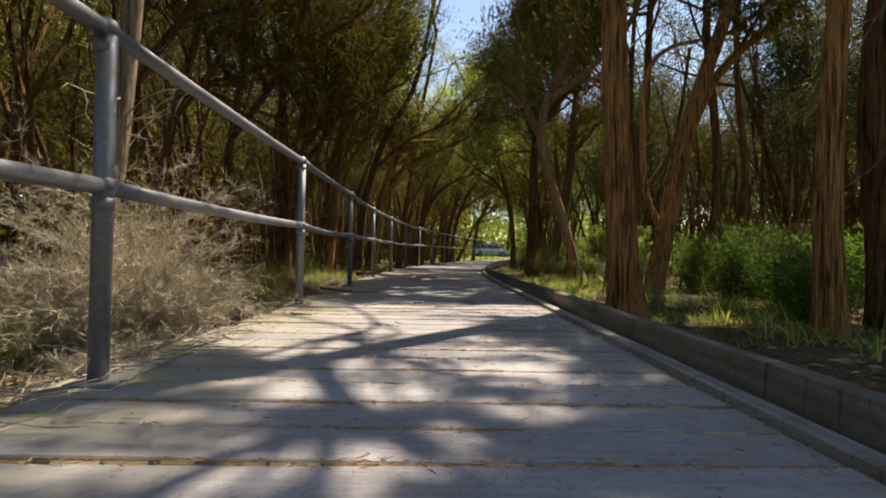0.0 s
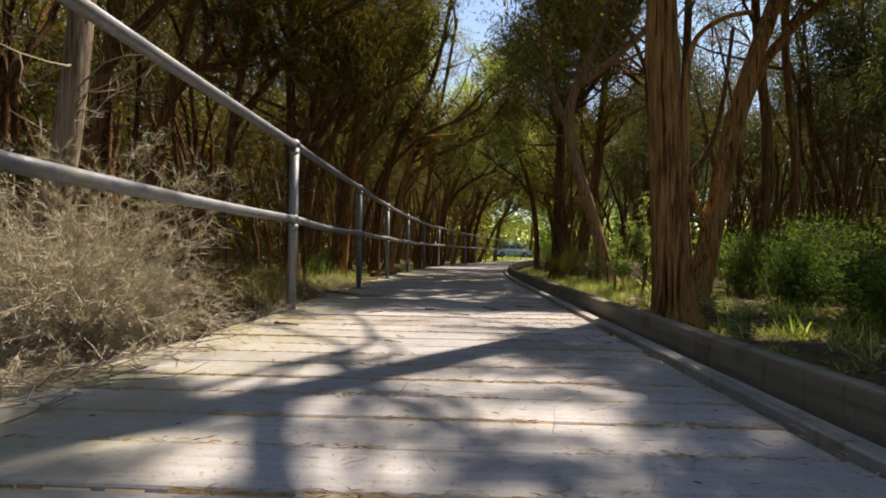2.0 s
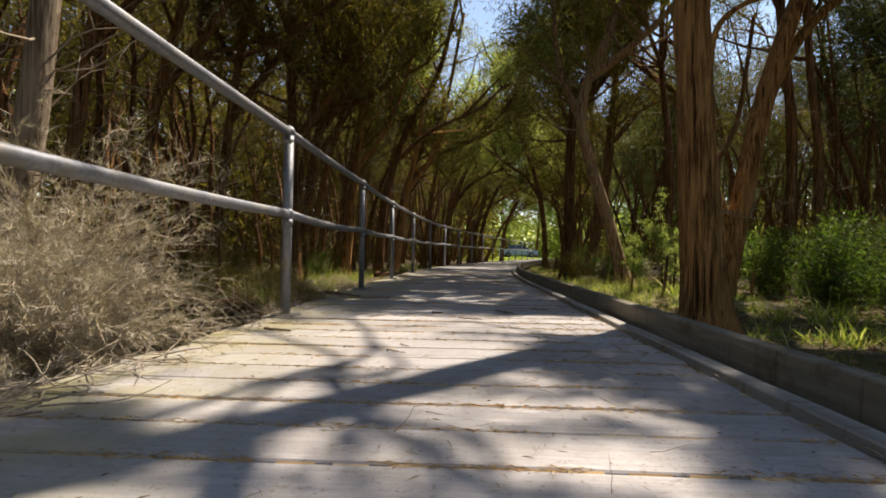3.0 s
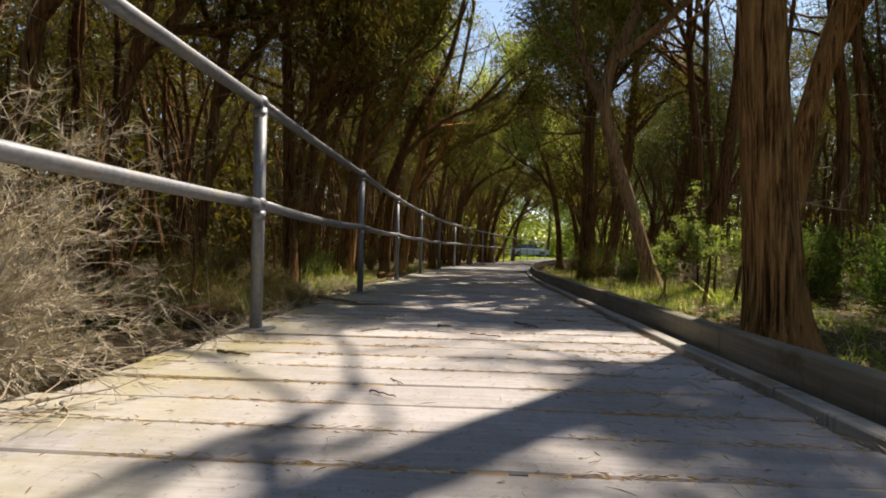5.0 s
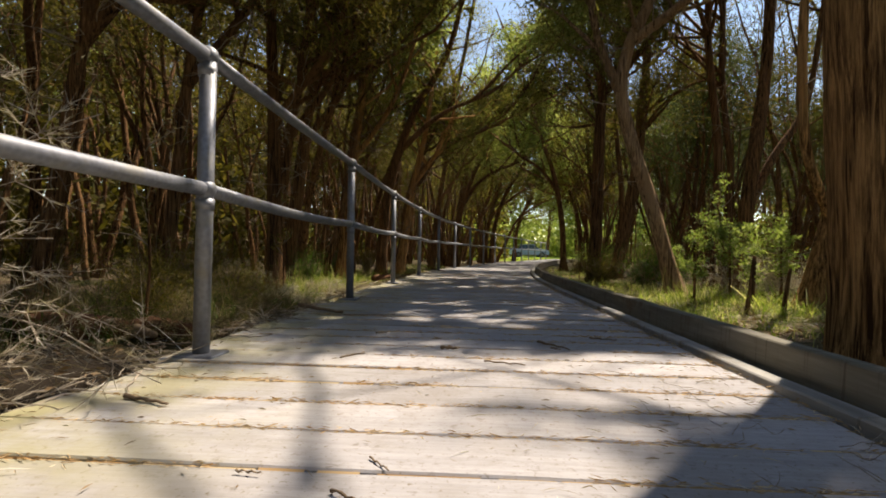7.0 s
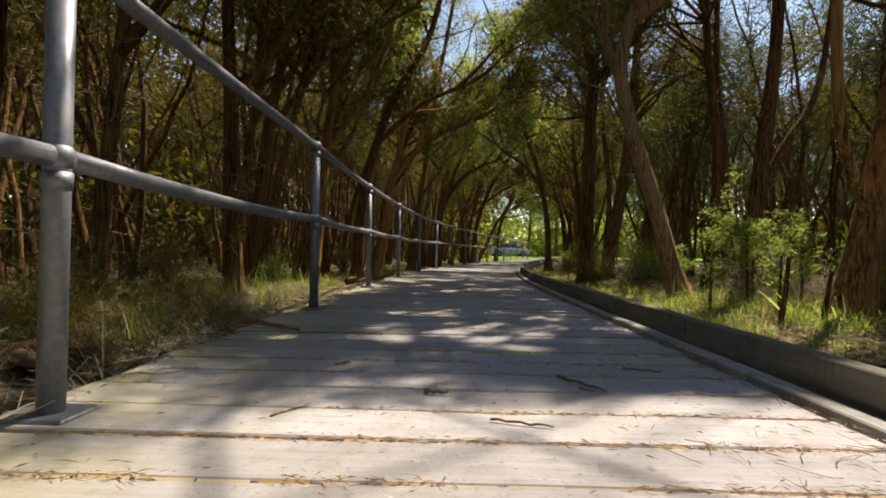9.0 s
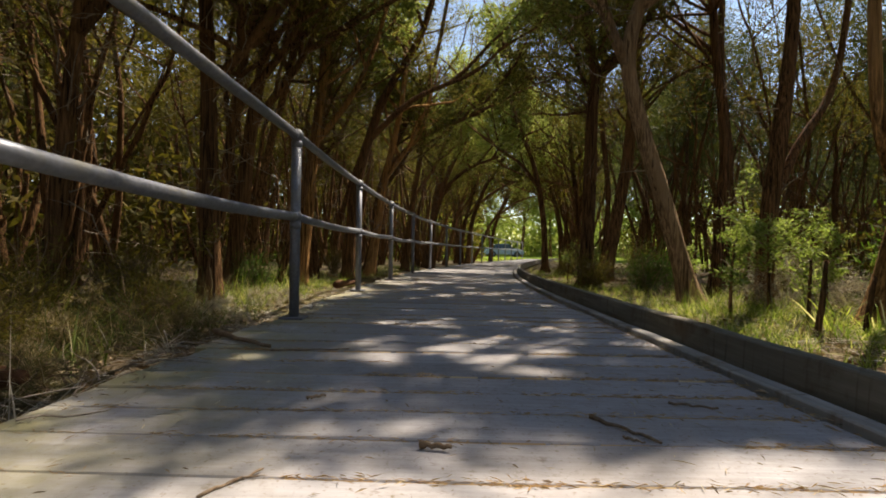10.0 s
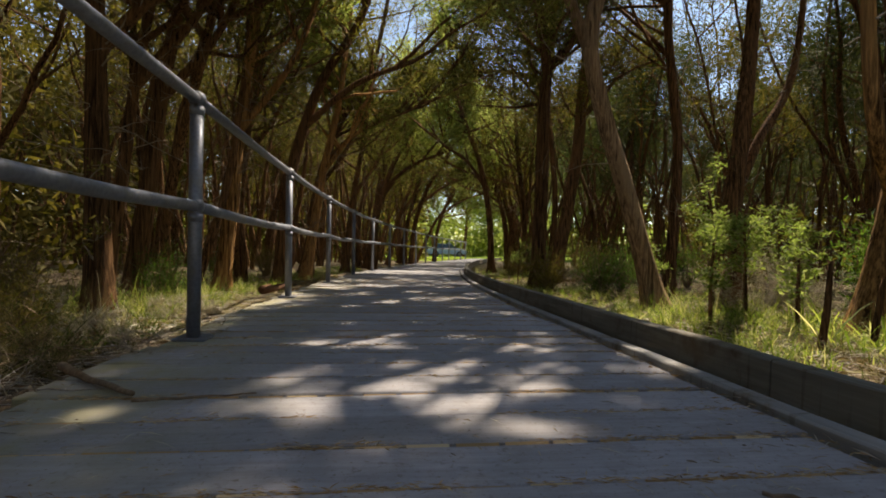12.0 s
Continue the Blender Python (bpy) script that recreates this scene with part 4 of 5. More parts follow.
grass_patch("dry_grass", "dry straw-coloured grass and litter at the deck edge", [
    (-1.5, 5.3, 0.3, 0.4, 40, 0.16), (-1.75, 6.8, 0.5, 1.0, 60, 0.16), (-1.2, 1.6, 0.28, 0.6, 60, 0.14),
    (1.65, 5.4, 0.7, 1.0, 260, 0.15), (-1.3, 9.5, 0.3, 1.5, 60, 0.15), (-2.2, 5.8, 0.7, 1.6, 130, 0.34), (-1.7, 5.2, 0.4, 0.8, 60, 0.25), (1.0, 6.5, 0.25, 2.0, 50, 0.1), (-1.6, 0.6, 0.5, 0.7, 50, 0.15)], DRYGRASS, 303, 0.9, 0.005)
grass_patch("arching_grass", "broad arching pale green grass blades beneath the trees", [
    (2.1, 3.75, 0.12, 0.1, 4, 0.34), (1.75, 3.15, 0.2, 0.2, 6, 0.2), (2.4, 3.3, 0.3, 0.3, 7, 0.26), (1.75, 2.3, 0.3, 0.3, 6, 0.22), (1.95, 5.2, 0.4, 0.4, 10, 0.3)], GRASS, 305, 0.5, 0.011)
grass_patch("dry_stalks", "long straw-coloured dry stalks leaning over the deck edge", [
    (-1.12, 3.35, 0.1, 0.4, 5, 0.42), (-1.15, 3.9, 0.15, 0.4, 6, 0.36), (-1.35, 4.5, 0.25, 0.5, 7, 0.4), (-1.1, 2.75, 0.1, 0.25, 5, 0.26)], STRAW, 306, 1.3, 0.0042)
grass_patch("undergrowth_grass", "olive and dry reedy grass growing behind the handrail", [
    (-1.85, 4.6, 0.45, 0.7, 60, 0.36), (-2.2, 3.9, 0.4, 0.5, 40, 0.36), (-1.6, 5.5, 0.3, 0.6, 45, 0.26), (-2.4, 5.6, 0.5, 0.9, 60, 0.36)], REED, 307, 0.55, 0.006)
grass_patch("lawn_grass", "long sunlit lawn grass in the clearing", [
    (4.6, 32.0, 4.0, 1.6, 420, 0.2)], GRASS, 304, 0.4, 0.02)


def shrub(name, label, x, y, w, h, leaves, material, seed, leaf=(0.05, 0.014), stems=14, spread=0.07, stem_mat=None):
    """A low bush: many thin stems from one foot with fine leaves along them."""
    rng = np.random.default_rng(seed)
    z = float(ground_z(x, y))
    root = tagged(new(name), label, "shrub")
    root.location = (x, y, z)
    g, seats = Geo(), []
    for _ in range(stems):
        a, r = rng.uniform(0, 6.28), rng.uniform(0.1, 1.0)
        line = wander((0, 0, -0.03), (math.cos(a) * r * w, math.sin(a) * r * w, h), math.hypot(h, w * r) * rng.uniform(0.6, 1.1), 7, 0.16, 0.03, rng)
        g.tube(line, np.linspace(0.006, 0.002, 8), 4, False)
        seats.append(line[2:])
        for _ in range(2):
            s = wander(line[rng.integers(2, 6)], rng.normal(size=3) + np.array([0, 0, 0.8]), h * 0.4, 4, 0.2, 0.05, rng)
            g.tube(s, np.linspace(0.003, 0.0015, 5), 3, False)
            seats.append(s)
    tagged(g.ob("stem_work", stem_mat or STICK, root), kind="stuff")
    foliage(np.concatenate(seats), leaves, spread, leaf[0], leaf[1], rng).ob("foliage", material, root)
    return root


for k, (x, y, w, h) in enumerate([(2.55, 4.5, 0.35, 0.6), (3.0, 4.9, 0.4, 0.65), (2.85, 4.1, 0.35, 0.5), (3.4, 5.2, 0.4, 0.7), (2.6, 3.7, 0.3, 0.42), (3.5, 4.3, 0.4, 0.6), (2.95, 5.9, 0.4, 0.6), (3.9, 5.8, 0.5, 0.75), (2.3, 3.1, 0.3, 0.4), (3.3, 3.2, 0.4, 0.5)]):
    shrub("green_shrub", "dense soft green shrub on the forest floor", x, y, w, h, 2200, LEAF_DEEP if k % 3 == 1 else LEAF_SHRUB, 320 + k, (0.055, 0.016), 22, 0.06)
for k, (x, y, w, h, m) in enumerate([(-1.75, 5.3, 0.25, 0.3, LEAF), (-1.9, 4.4, 0.3, 0.35, LEAF), (-2.2, 5.0, 0.35, 0.5, LEAF), (-2.3, 3.4, 0.3, 0.4, LEAF), (-2.05, 4.9, 0.35, 0.4, LEAF), (-2.5, 6.2, 0.4, 0.5, LEAF), (-1.95, 7.3, 0.3, 0.4, LEAF_SHRUB), (-2.9, 4.0, 0.4, 0.5, LEAF), (-2.6, 8.2, 0.4, 0.5, LEAF), (-2.3, 9.8, 0.4, 0.45, LEAF_SHRUB), (-3.4, 5.5, 0.5, 0.6, LEAF), (-2.2, 11.6, 0.4, 0.5, LEAF), (-2.8, 3.0, 0.35, 0.5, LEAF_SHRUB), (-3.2, 7.5, 0.5, 0.6, LEAF)]):
    shrub("forest_shrub", "straggly olive shrub growing behind the handrail", x, y, w, h, 1700, m, 340 + k, (0.042, 0.007), 24, 0.06)
for k, (x, y, w, h) in enumerate([(1.55, 8.3, 0.3, 0.4), (2.0, 8.0, 0.3, 0.5), (1.95, 11.5, 0.4, 0.5), (2.6, 8.8, 0.4, 0.6), (2.9, 10.5, 0.5, 0.7), (2.7, 12.5, 0.5, 0.7), (3.2, 7.6, 0.4, 0.6), (3.9, 9.5, 0.5, 0.7), (3.2, 15.0, 0.6, 0.8)]):
    shrub("green_shrub", "leafy green shrub beside the kerb", x, y, w, h, 1500, LEAF_SHRUB if k % 2 else LEAF, 360 + k, (0.045, 0.01), 20, 0.06)


def sapling(x, y, h, clumps, leaves, seed, material=None, r=0.012):
    """A thin dark stem with a few leafy clumps near the top."""
    rng = np.random.default_rng(seed)
    root = tagged(new("sapling"), "thin dark sapling with bright green leaf clumps" if leaves else "short dark bare stem standing in the grass", "sapling")
    root.location = (x, y, float(ground_z(x, y)))
    line = wander((0, 0, -0.04), (rng.normal() * 0.06, rng.normal() * 0.06, 1), h, 8, 0.05, 0.05, rng)
    g = Geo()
    g.tube(line, np.linspace(r, r * 0.55, 9), 8)
    g.ob("stem", BARK_DARK, root, True)
    if leaves:
        t, leaf = Geo(), Geo()
        per = max(12, leaves // clumps)
        for _ in range(clumps):
            k = rng.integers(4, 9)
            a = rng.uniform(0, 6.28)
            tw = wander(line[k], (math.cos(a), math.sin(a), 0.7), h * rng.uniform(0.12, 0.3), 5, 0.22, 0.1, rng)
            t.tube(tw, np.linspace(0.004, 0.0015, 6), 4, False)
            # a rosette of small leaves along the outer half of the twig
            seat = tw[2:][rng.integers(4, size=per)] + rng.normal(size=(per, 3)) * np.array([0.026, 0.026, 0.018])
            way = rng.normal(size=(per, 3)) * np.array([1, 1, 0.5]) + np.array([0, 0, 0.35])
            leaf.blades(seat, way, rng.uniform(0.022, 0.048, per), rng.uniform(0.006, 0.013, per), 0.05)
        tagged(t.ob("twig_work", TWIG, root), kind="stuff")
        leaf.ob("foliage", material or LEAF_SOFT, root)


sapling(2.18, 6.5, 0.92, 13, 1300, 381)
sapling(2.35, 5.9, 0.52, 12, 900, 382)
sapling(1.58, 4.94, 0.42, 0, 0, 383, r=0.017)
sapling(1.78, 4.9, 0.34, 0, 0, 384, r=0.016)
sapling(1.56, 5.6, 0.5, 8, 700, 385)
sapling(1.93, 5.8, 0.62, 9, 900, 386)
sapling(2.65, 5.6, 0.55, 8, 500, 388)
sapling(-1.75, 4.25, 0.95, 7, 160, 389, DRYGRASS, 0.009)
sapling(-2.15, 3.7, 1.2, 8, 160, 390, DRYGRASS, 0.01)
sapling(-1.6, 5.7, 0.8, 6, 160, 391, LEAF, 0.009)
sapling(1.6, 9.8, 0.6, 7, 300, 392)
sapling(2.1, 6.05, 0.6, 10, 700, 393)
sapling(2.05, 7.1, 0.5, 8, 500, 394)
sapling(2.55, 6.3, 0.7, 10, 700, 395)
sapling(1.85, 5.35, 0.4, 8, 420, 396)


# ---- dead brush ----
def dead_brush(x, y, w, d, h, boughs, seed, label, twig=None, fine=None):
    """A dried-out bush: boughs that arch over and split into a haze of twiglets."""
    rng = np.random.default_rng(seed)
    z = float(ground_z(x, y))
    root = tagged(new("dead_shrub"), label, "dead shrub")
    root.location = (x, y, z)
    g, t = Geo(), Geo()
    starts, ways = [], []
    for _ in range(boughs):
        a = rng.uniform(0, 6.28)
        r = rng.uniform(0.25, 1.0)
        way = (math.cos(a) * w * r * 1.6, math.sin(a) * d * r * 1.6, h * rng.uniform(0.6, 1.6))
        line = wander((rng.normal() * w * 0.3, rng.normal() * d * 0.3, 0), way, rng.uniform(0.55, 0.95) * math.hypot(w * r, h), 9, 0.13, -0.16, rng)
        line[:, 2] = np.maximum(line[:, 2], 0.01)
        g.tube(line, np.linspace(0.0031, 0.0012, 10), 4, False)
        for _ in range(16):
            k = rng.integers(2, 9)
            fwd = line[k] - line[k - 1]
            fwd = fwd / (np.linalg.norm(fwd) + 1e-9)
            tw = wander(line[k], fwd + rng.normal(size=3) * 0.55, min(h, 0.6) * rng.uniform(0.14, 0.3), 4, 0.27, -0.02, rng)
            tw[:, 2] = np.maximum(tw[:, 2], 0.005)
            g.tube(tw, np.linspace(0.0016, 0.0008, 5), 3, False)
            for _ in range(22):
                q = rng.integers(1, 5)
                f2 = tw[q] - tw[q - 1]
                starts.append(tw[q])
                ways.append(f2 / (np.linalg.norm(f2) + 1e-9) + rng.normal(size=3) * 0.6)
    n = len(starts)
    t.blades(np.array(starts), np.array(ways), rng.uniform(0.018, 0.065, n), rng.uniform(0.0014, 0.003, n), 0.0, True)
    tagged(g.ob("bough_work", twig or BUSH_TWIG, root), kind="stuff")
    tagged(t.ob("twiglet_haze", fine or STRAW, root), kind="stuff")


dead_brush(-1.4, 2.34, 0.26, 0.32, 0.66, 108, 401, "dry straw-coloured dead shrub slumped against the deck edge")
dead_brush(-1.5, 2.42, 0.2, 0.28, 0.68, 70, 402, "dry grey-brown dead shrub behind the handrail post")
dead_brush(-1.62, 2.64, 0.17, 0.2, 1.25, 64, 403, "tall dried-out dead shrub around a slim trunk")
dead_brush(-1.2, 1.85, 0.18, 0.26, 0.2, 14, 404, "low tangle of dry dead twigs beside the deck")
for x, y, w, hh, k in ((-1.6, 5.6, 0.2, 0.25, 10), (-1.5, 6.5, 0.2, 0.22, 12)):
    dead_brush(x, y, w, w, hh, k, int(410 + y * 10), "low tangle of dry dead twigs beside the deck")
for x, y, w, hh, k in ((-1.5, 4.15, 0.25, 0.3, 14), (-1.85, 4.7, 0.3, 0.38, 18), (-1.5, 5.0, 0.25, 0.3, 14), (-2.15, 4.1, 0.3, 0.5, 16)):
    dead_brush(x, y, w, w, hh, k, int(430 + y * 10), "brown dead scrub tangled under the handrail", STICK, DRYGRASS)
dead_brush(2.3, 6.1, 0.4, 0.35, 0.55, 26, 406, "leafless grey twiggy bush among the saplings")


# ---- fallen sticks, log and litter ----
def stick(a, b, r, kinks, seed, label, z=0.0, name="fallen_stick", bark=None):
    rng = np.random.default_rng(seed)
    a, b = np.array([*a, 0.0]), np.array([*b, 0.0])
    side = np.cross(b - a, [0, 0, 1.0])
    root = tagged(new(name), label, "stick")
    root.location = (*a[:2], z)
    u = np.linspace(0, 1, 9)
    line = a + (b - a) * u[:, None] + side * (np.sin(u * 7 + seed) * 0.022 * kinks)[:, None]
    line[:, 2] = r + 0.004 * np.abs(np.sin(u * 9 + seed))
    g = Geo()
    g.tube(line - [a[0], a[1], 0], r * (1.05 - 0.5 * u) * (1 + 0.12 * rng.normal(size=9)), 8)
    g.ob("shaft", bark or STICK, root, True)
    if kinks > 0.5:
        s = Geo()
        p = line[5] - [a[0], a[1], 0]
        w = (b - a) * 0.25 + side * 0.2
        s.tube([p, p + w * 0.5, p + w], [r * 0.5, r * 0.4, r * 0.2], 6)
        s.ob("side_twig", STICK, root, True)


stick((-0.83, 2.82), (-0.71, 2.78), 0.005, 0.3, 1, "thin straight brown twig lying on the deck")
stick((-0.43, 2.5), (-0.39, 2.495), 0.002, 0.2, 2, "thin straight brown twig lying on the deck")
stick((-0.275, 2.455), (-0.208, 2.41), 0.0024, 0.15, 3, "knobbly brown fallen twig lying on the deck")
stick((-0.245, 2.565), (-0.208, 2.522), 0.0018, 0.2, 4, "thin straight brown twig lying on the deck")
stick((0.185, 3.53), (0.215, 3.5), 0.0028, 0.3, 5, "knobbly brown fallen twig lying on the deck")
stick((-0.19, 3.465), (-0.135, 3.455), 0.006, 0.4, 6, "thin straight brown twig lying on the deck")
stick((0.155, 3.635), (0.245, 3.5), 0.0045, 0.4, 7, "knobbly brown fallen twig lying on the deck")
stick((0.365, 3.745), (0.46, 3.71), 0.004, 0.3, 8, "thin straight brown twig lying on the deck")
stick((-0.483, 3.273), (-0.426, 3.362), 0.003, 0.6, 9, "knobbly brown fallen twig lying on the deck")
stick((-0.05, 3.283), (0.068, 3.25), 0.003, 0.3, 10, "thin straight brown twig lying on the deck")
stick((-1.07, 4.57), (-0.745, 4.28), 0.011, 0.5, 11, "thick brown fallen branch lying across the deck edge")
stick((-0.73, 4.255), (-0.475, 4.3), 0.0035, 0.4, 12, "thin straight brown twig lying on the deck")
stick((-0.462, 3.73), (-0.425, 3.757), 0.004, 0.2, 13, "thin straight brown twig lying on the deck")
stick((-1.12, 7.0), (-1.02, 7.55), 0.035, 0.2, 31, "short reddish-brown fallen log at the deck edge", 0.0, "fallen_log", ROTTEN)
stick((-2.2, 4.02), (-1.42, 4.1), 0.075, 0.6, 32, "half-rotten reddish-brown log lying on dark soil", -0.14, "fallen_log", ROTTEN)


def litter(name, label, material, count, x0, x1, y0, y1, length, width, z, seed, edge=None):
    rng = np.random.default_rng(seed)
    y = rng.uniform(y0, y1, count)
    u = rng.uniform(0, 1, count)
    if edge == "sides":
        u = np.where(rng.random(count) < 0.62, u ** 3, 1 - 0.6 * u ** 3)
    x = x0 + (x1 - x0) * u + bends(y)
    zz = np.full(count, z) if z is not None else ground_z(x, y) + 0.006
    base = np.stack([x, y, zz + rng.uniform(0.001, 0.006, count)], 1)
    a = rng.uniform(0, 6.28, count)
    way = np.stack([np.cos(a), np.sin(a), rng.normal(size=count) * 0.06], 1)
    g = Geo()
    g.blades(base, way, rng.uniform(0.4, 1.4, count) * length, rng.uniform(0.6, 1.4, count) * width, 0.08)
    tagged(g.ob(name, material), label, "litter", kind="stuff")


def twig_tangle(x0, x1, y0, y1, count, seed, size=1.0):
    """Loose dry twigs heaped where the deck meets the ground."""
    rng = np.random.default_rng(seed)
    g = Geo()
    for _ in range(count):
        u = rng.random()
        x, y = x0 + (x1 - x0) * u, rng.uniform(y0, y1)
        z = max(float(ground_z(x, y)), 0.0 if x > LEFT - 0.04 else -1.0) + rng.uniform(0.003, 0.03 * size)
        a = rng.uniform(0, 6.28)
        line = wander((x, y, z), (math.cos(a), math.sin(a), rng.normal() * 0.08), rng.uniform(0.06, 0.24) * size, 5, 0.2, 0.0, rng)
        line[:, 2] = np.maximum(line[:, 2], 0.003 if x > LEFT - 0.1 else z - 0.02)
        g.tube(line, np.linspace(rng.uniform(0.0014, 0.0028) * size, 0.0008 * size, 6), 4, False)
    tagged(g.ob("twig_tangle", BUSH_TWIG), "loose pale dry twigs fallen along the deck", "twigs", kind="stuff")


twig_tangle(LEFT - 0.35, LEFT + 0.12, 1.0, 2.3, 240, 511)
twig_tangle(0.2, STRIP - 0.05, 2.2, 3.2, 60, 514, 0.42)
twig_tangle(-0.3, STRIP - 0.03, 0.9, 2.2, 50, 515, 0.4)
twig_tangle(LEFT - 0.4, LEFT + 0.02, 2.5, 5.6, 240, 512)
litter("leaf_litter", "dry brown needles and leaves scattered on the deck", DECK_LITTER, 3000, LEFT, STRIP, -0.5, 9, 0.02, 0.0024, 0.0, 501, "sides")
litter("twig_litter", "small dry twigs strewn on the deck boards", STRAW, 1000, LEFT, STRIP, -0.5, 8, 0.045, 0.0022, 0.0, 502, "sides")
litter("bark_litter", "brown bark strips and leaves on the forest floor", LITTER, 9000, -3.2, LEFT - 0.03, -0.5, 12, 0.06, 0.012, None, 503)
litter("bark_litter", "brown bark strips and leaves under the saplings", LITTER, 8000, BEAM + 0.07, 3.4, 0.5, 12, 0.06, 0.012, None, 504)
litter("straw_litter", "straw-coloured twigs tangled along the deck edge", STRAW, 800, LEFT - 0.45, LEFT + 0.03, 0.6, 2.7, 0.12, 0.004, None, 505)
litter("straw_litter", "dry twigs and straw fallen beside the deck", STRAW, 800, LEFT - 0.45, LEFT + 0.03, 4.3, 8, 0.12, 0.004, None, 509)
litter("straw_litter", "pale dry straw lying among the sunlit verge grass", STRAW, 3800, 1.05, 2.5, 4.3, 7.4, 0.14, 0.005, None, 507)
litter("straw_litter", "pale sunlit straw and bark beneath the rail", STRAW, 2200, LEFT - 1.0, LEFT - 0.04, 5.8, 8.0, 0.11, 0.006, None, 513)
litter("needle_litter", "dry needles drifted beside the kerb batten", DECK_LITTER, 170, 0.25, STRIP, 2.6, 4.0, 0.036, 0.002, 0.0, 508)
litter("kerb_litter", "orange needles gathered in the gap beside the batten", ORANGE, 700, STRIP - 0.03, STRIP + 0.0, 0.5, 8, 0.03, 0.003, -0.004, 506)


# ---- beyond the clearing: a parked car ----
def glossy(name, colour, rough=0.25, metal=0.0):
    n = Nodes(name)
    return n.finish(n.mix(n.grey(n.noise(n.coords(), 6, 3), 0.3, 0.8), colour, [c * 0.85 for c in colour]), rough, metal, 0.5)


CAR_PAINT = glossy("pale_blue_car_paint", (0.42, 0.52, 0.75))
WINDOW = glossy("dark_window_glass", (0.05, 0.07, 0.1), 0.05)
RUBBER = glossy("tyre_rubber", (0.03, 0.03, 0.03), 0.8)


def car(x, y, rz):
    root = tagged(new("car"), "pale blue car parked on the grass beyond the walkway", "car")
    root.matrix_basis = pose(x, y, -0.12, 0, 0, rz)
    bm = bmesh.new()
    prof = [(-2.1, 0.3), (-2.15, 0.62), (-1.95, 0.88), (-1.25, 0.95), (1.15, 0.95), (2.0, 0.8), (2.12, 0.55), (2.05, 0.3)]
    for s in (-0.82, 0.82):
        bm.faces.new([bm.verts.new((a, s, b)) for a, b in prof])
    bm.verts.ensure_lookup_table()
    n = len(prof)
    for i in range(n):
        bm.faces.new([bm.verts[i], bm.verts[(i + 1) % n], bm.verts[n + (i + 1) % n], bm.verts[n + i]])
    bmesh.ops.recalc_face_normals(bm, faces=bm.faces)
    body = part("body", bm, CAR_PAINT, root)
    bm = bmesh.new()
    low, high = [(-1.3, 0.94), (1.1, 0.94)], [(-1.0, 1.4), (0.45, 1.4)]
    for s, t in ((-0.78, -0.62), (0.78, 0.62)):
        bm.faces.new([bm.verts.new(p) for p in ((low[0][0], s, 0.94), (low[1][0], s, 0.94), (high[1][0], t, 1.4), (high[0][0], t, 1.4))])
    bm.verts.ensure_lookup_table()
    for i in range(4):
        bm.faces.new([bm.verts[i], bm.verts[(i + 1) % 4], bm.verts[4 + (i + 1) % 4], bm.verts[4 + i]])
    bmesh.ops.recalc_face_normals(bm, faces=bm.faces)
    part("windows", bm, WINDOW, body)
    part("roof", box(-1.0, 0.45, -0.62, 0.62, 1.403, 1.44, 0.01), CAR_PAINT, root)
    for a in (-1.3, 1.3):
        for s in (-0.78, 0.78):
            g = Geo()
            g.tube([(a, s - 0.1, 0.31), (a, s + 0.1, 0.31)], [0.31, 0.31], 20)
            w = g.ob("wheel", RUBBER, root)
            r = Geo()
            r.tube([(a, s - 0.105, 0.31), (a, s + 0.105, 0.31)], [0.18, 0.18], 16)
            r.ob("rim", STEEL, w)


car(6.2, 58, 4)


# ---- deck: cross planks, with needle litter in the joints ----
def plank_mesh(k, w):
    rng = np.random.default_rng(600 + k)
    x0, x1 = LEFT - 0.03 + rng.uniform(-0.02, 0.02), STRIP - 0.012
    n, c, t = 5, 0.0035, 0.036
    rows = []
    for s in range(n + 1):
        x = x0 + (x1 - x0) * s / n
        a, b, h = rng.normal() * 0.0012, rng.normal() * 0.0012, rng.normal() * 0.001
        rows.append([(x, -w / 2 + a, -t), (x, w / 2 + b, -t), (x, w / 2 + b, -c + h), (x, w / 2 - c + b, h), (x, -w / 2 + c + a, h), (x, -w / 2 + a, -c + h)])
    m = 6
    g = Geo()
    g.put([p for r in rows for p in r], [[s * m + i, (s + 1) * m + i, (s + 1) * m + (i + 1) % m, s * m + (i + 1) % m] for s in range(n) for i in range(m)])
    g.f.append([m - 1 - i for i in range(m)])
    g.f.append([n * m + i for i in range(m)])
    return g.mesh("plank", DECK)


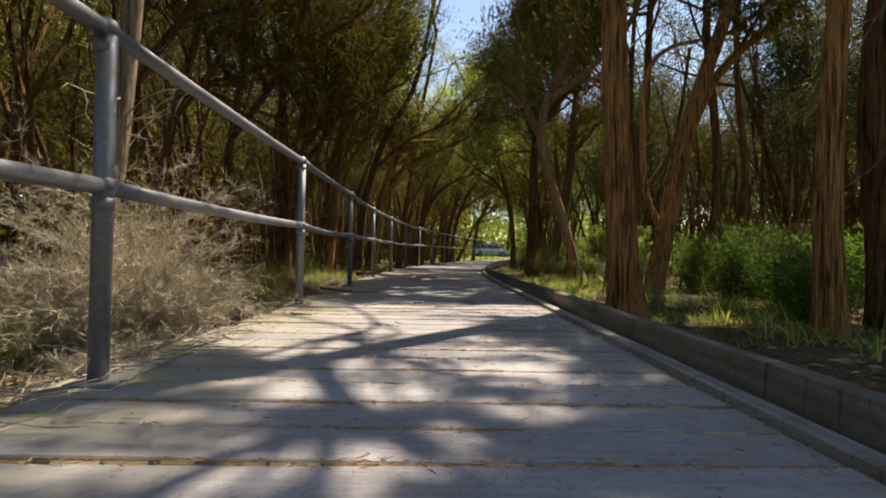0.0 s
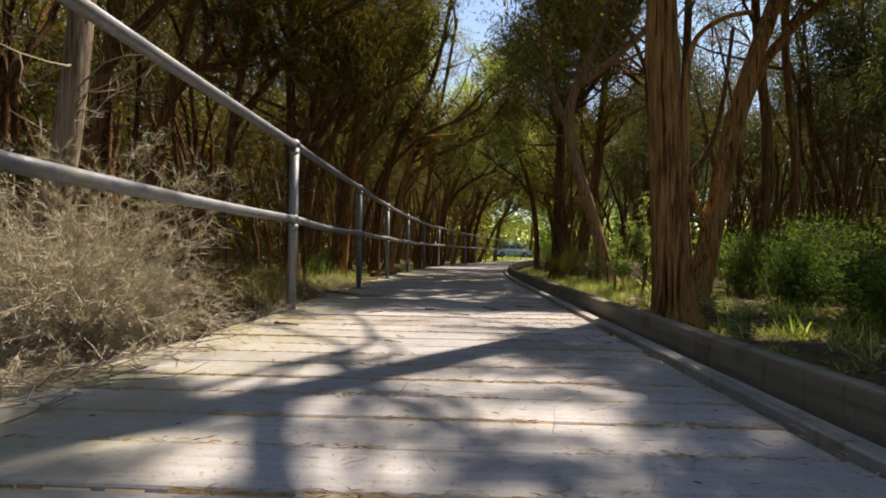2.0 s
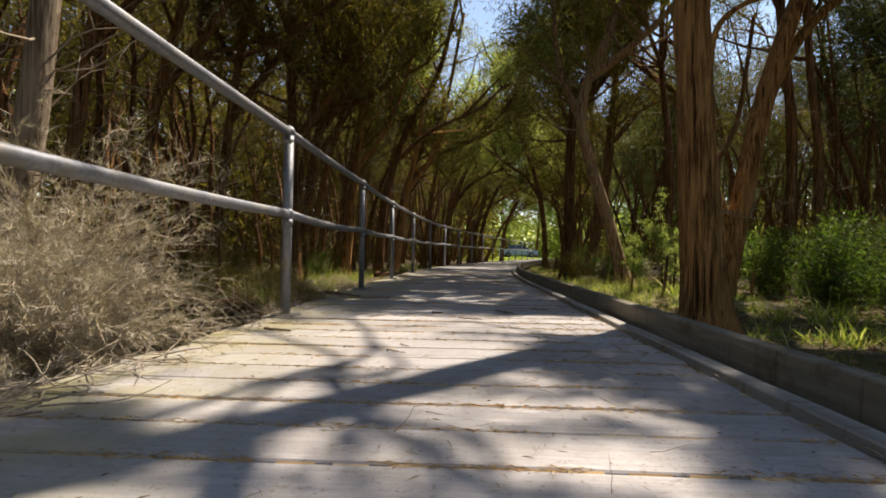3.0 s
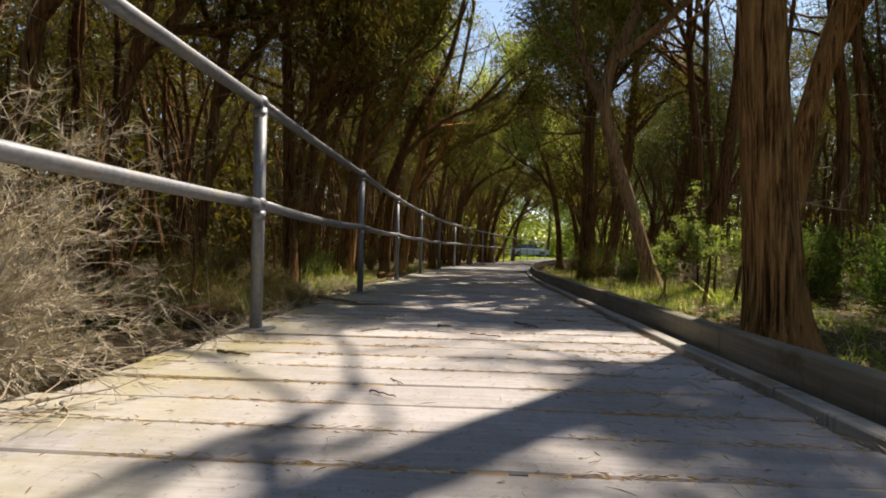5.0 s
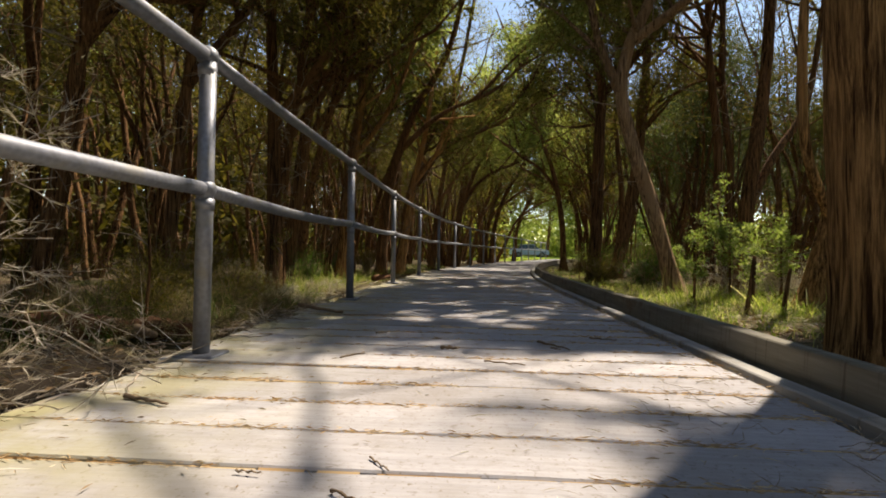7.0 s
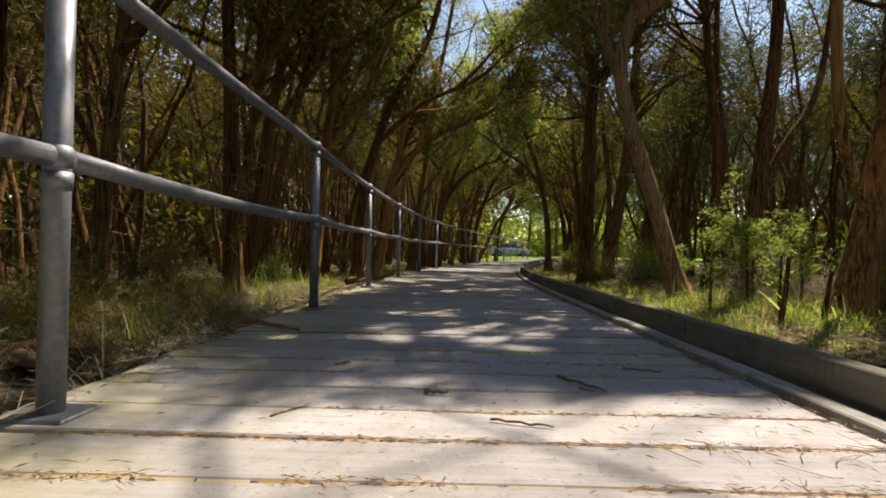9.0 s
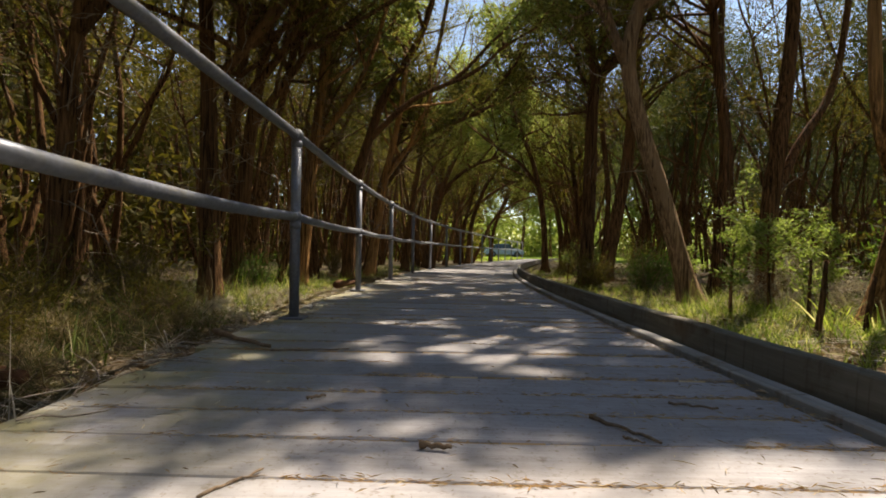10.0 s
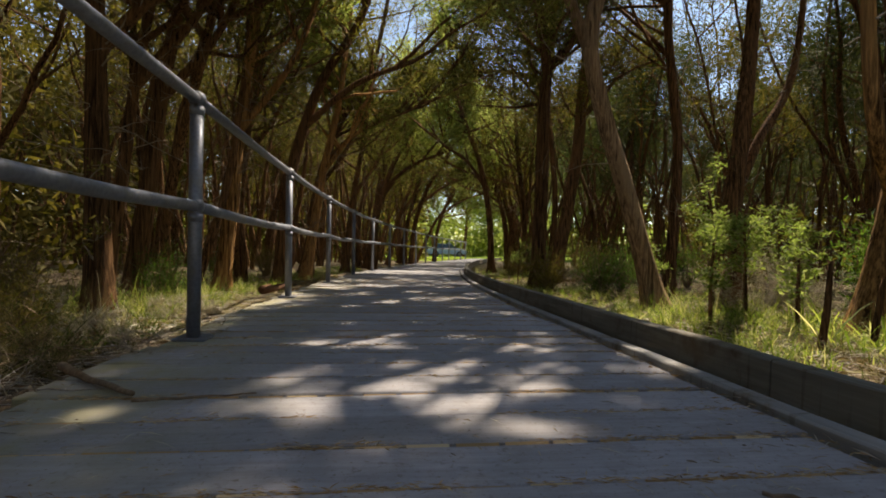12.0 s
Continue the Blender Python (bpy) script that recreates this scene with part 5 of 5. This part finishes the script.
def deck():
    root = tagged(new("deck"), "boardwalk of weathered pale grey timber planks", "boardwalk", kind="structure")
    for x in (-0.8, -0.15, 0.5):
        g = Geo()
        pts = [(x + bend(y), y, -0.085) for y in np.arange(-1.9, 32.5, 0.8)]
        g.tube(pts, [0.048] * len(pts), 4, True)
        g.ob("bearer", KERB, root)
    kinds = [plank_mesh(k, w) for k, w in enumerate([0.15, 0.155, 0.146, 0.152, 0.158, 0.148, 0.162])]
    widths = [0.15, 0.155, 0.146, 0.152, 0.158, 0.148, 0.162]
    rng = np.random.default_rng(9)
    y, seams = -1.9, []
    while y < 32:
        k = int(rng.integers(len(kinds)))
        gap = rng.uniform(0.003, 0.008)
        c = y + widths[k] / 2
        o = new("plank", kinds[k])
        o.parent = root
        o.matrix_basis = pose(bend(c) + rng.normal() * 0.006, c, rng.normal() * 0.0018, rng.normal() * 0.25, rng.normal() * 0.08, -math.degrees(heading(c)) + rng.normal() * 0.12)
        y += widths[k] + gap
        seams.append((y - gap / 2, gap))
    near = [s for s in seams if -0.6 < s[0] < 9.5]
    per = 760
    n = per * len(near)
    sy = np.repeat([s[0] for s in near], per)
    x = rng.uniform(LEFT + 0.05, STRIP - 0.02, n)
    dense = field(x, sy * 9, 77, 0.25) > 0.35
    x, sy = x[dense], sy[dense]
    n = len(x)
    a = rng.normal(size=n) * 0.5
    flip = np.where(rng.random(n) < 0.5, 1, -1)
    base = np.stack([x + bends(sy), sy + rng.normal(size=n) * 0.0062, rng.uniform(-0.003, 0.0035, n)], 1)
    way = np.stack([flip * np.cos(a), np.sin(a), rng.normal(size=n) * 0.1], 1)
    g = Geo()
    g.blades(base, way, rng.uniform(0.008, 0.03, n), rng.uniform(0.001, 0.0028, n), 0.05)
    for sy0, gap in near:
        for a in np.arange(LEFT + 0.1, STRIP - 0.1, 0.09):
            if rng.random() < 0.98:
                w, q, z = gap / 2 + 0.004, bend(sy0), rng.uniform(-0.002, 0.0004)
                x1 = a + 0.09 * rng.uniform(0.6, 1.0)
                g.put([(a + q, sy0 - w, z - 0.004), (x1 + q, sy0 - w, z - 0.004), (x1 + q, sy0, z), (a + q, sy0, z), (x1 + q, sy0 + w, z - 0.004), (a + q, sy0 + w, z - 0.004)], [[0, 1, 2, 3], [3, 2, 4, 5]])
    tagged(g.ob("joint_litter", ORANGE), "orange-brown needle litter packed in the plank joints", "litter", kind="stuff")


deck()
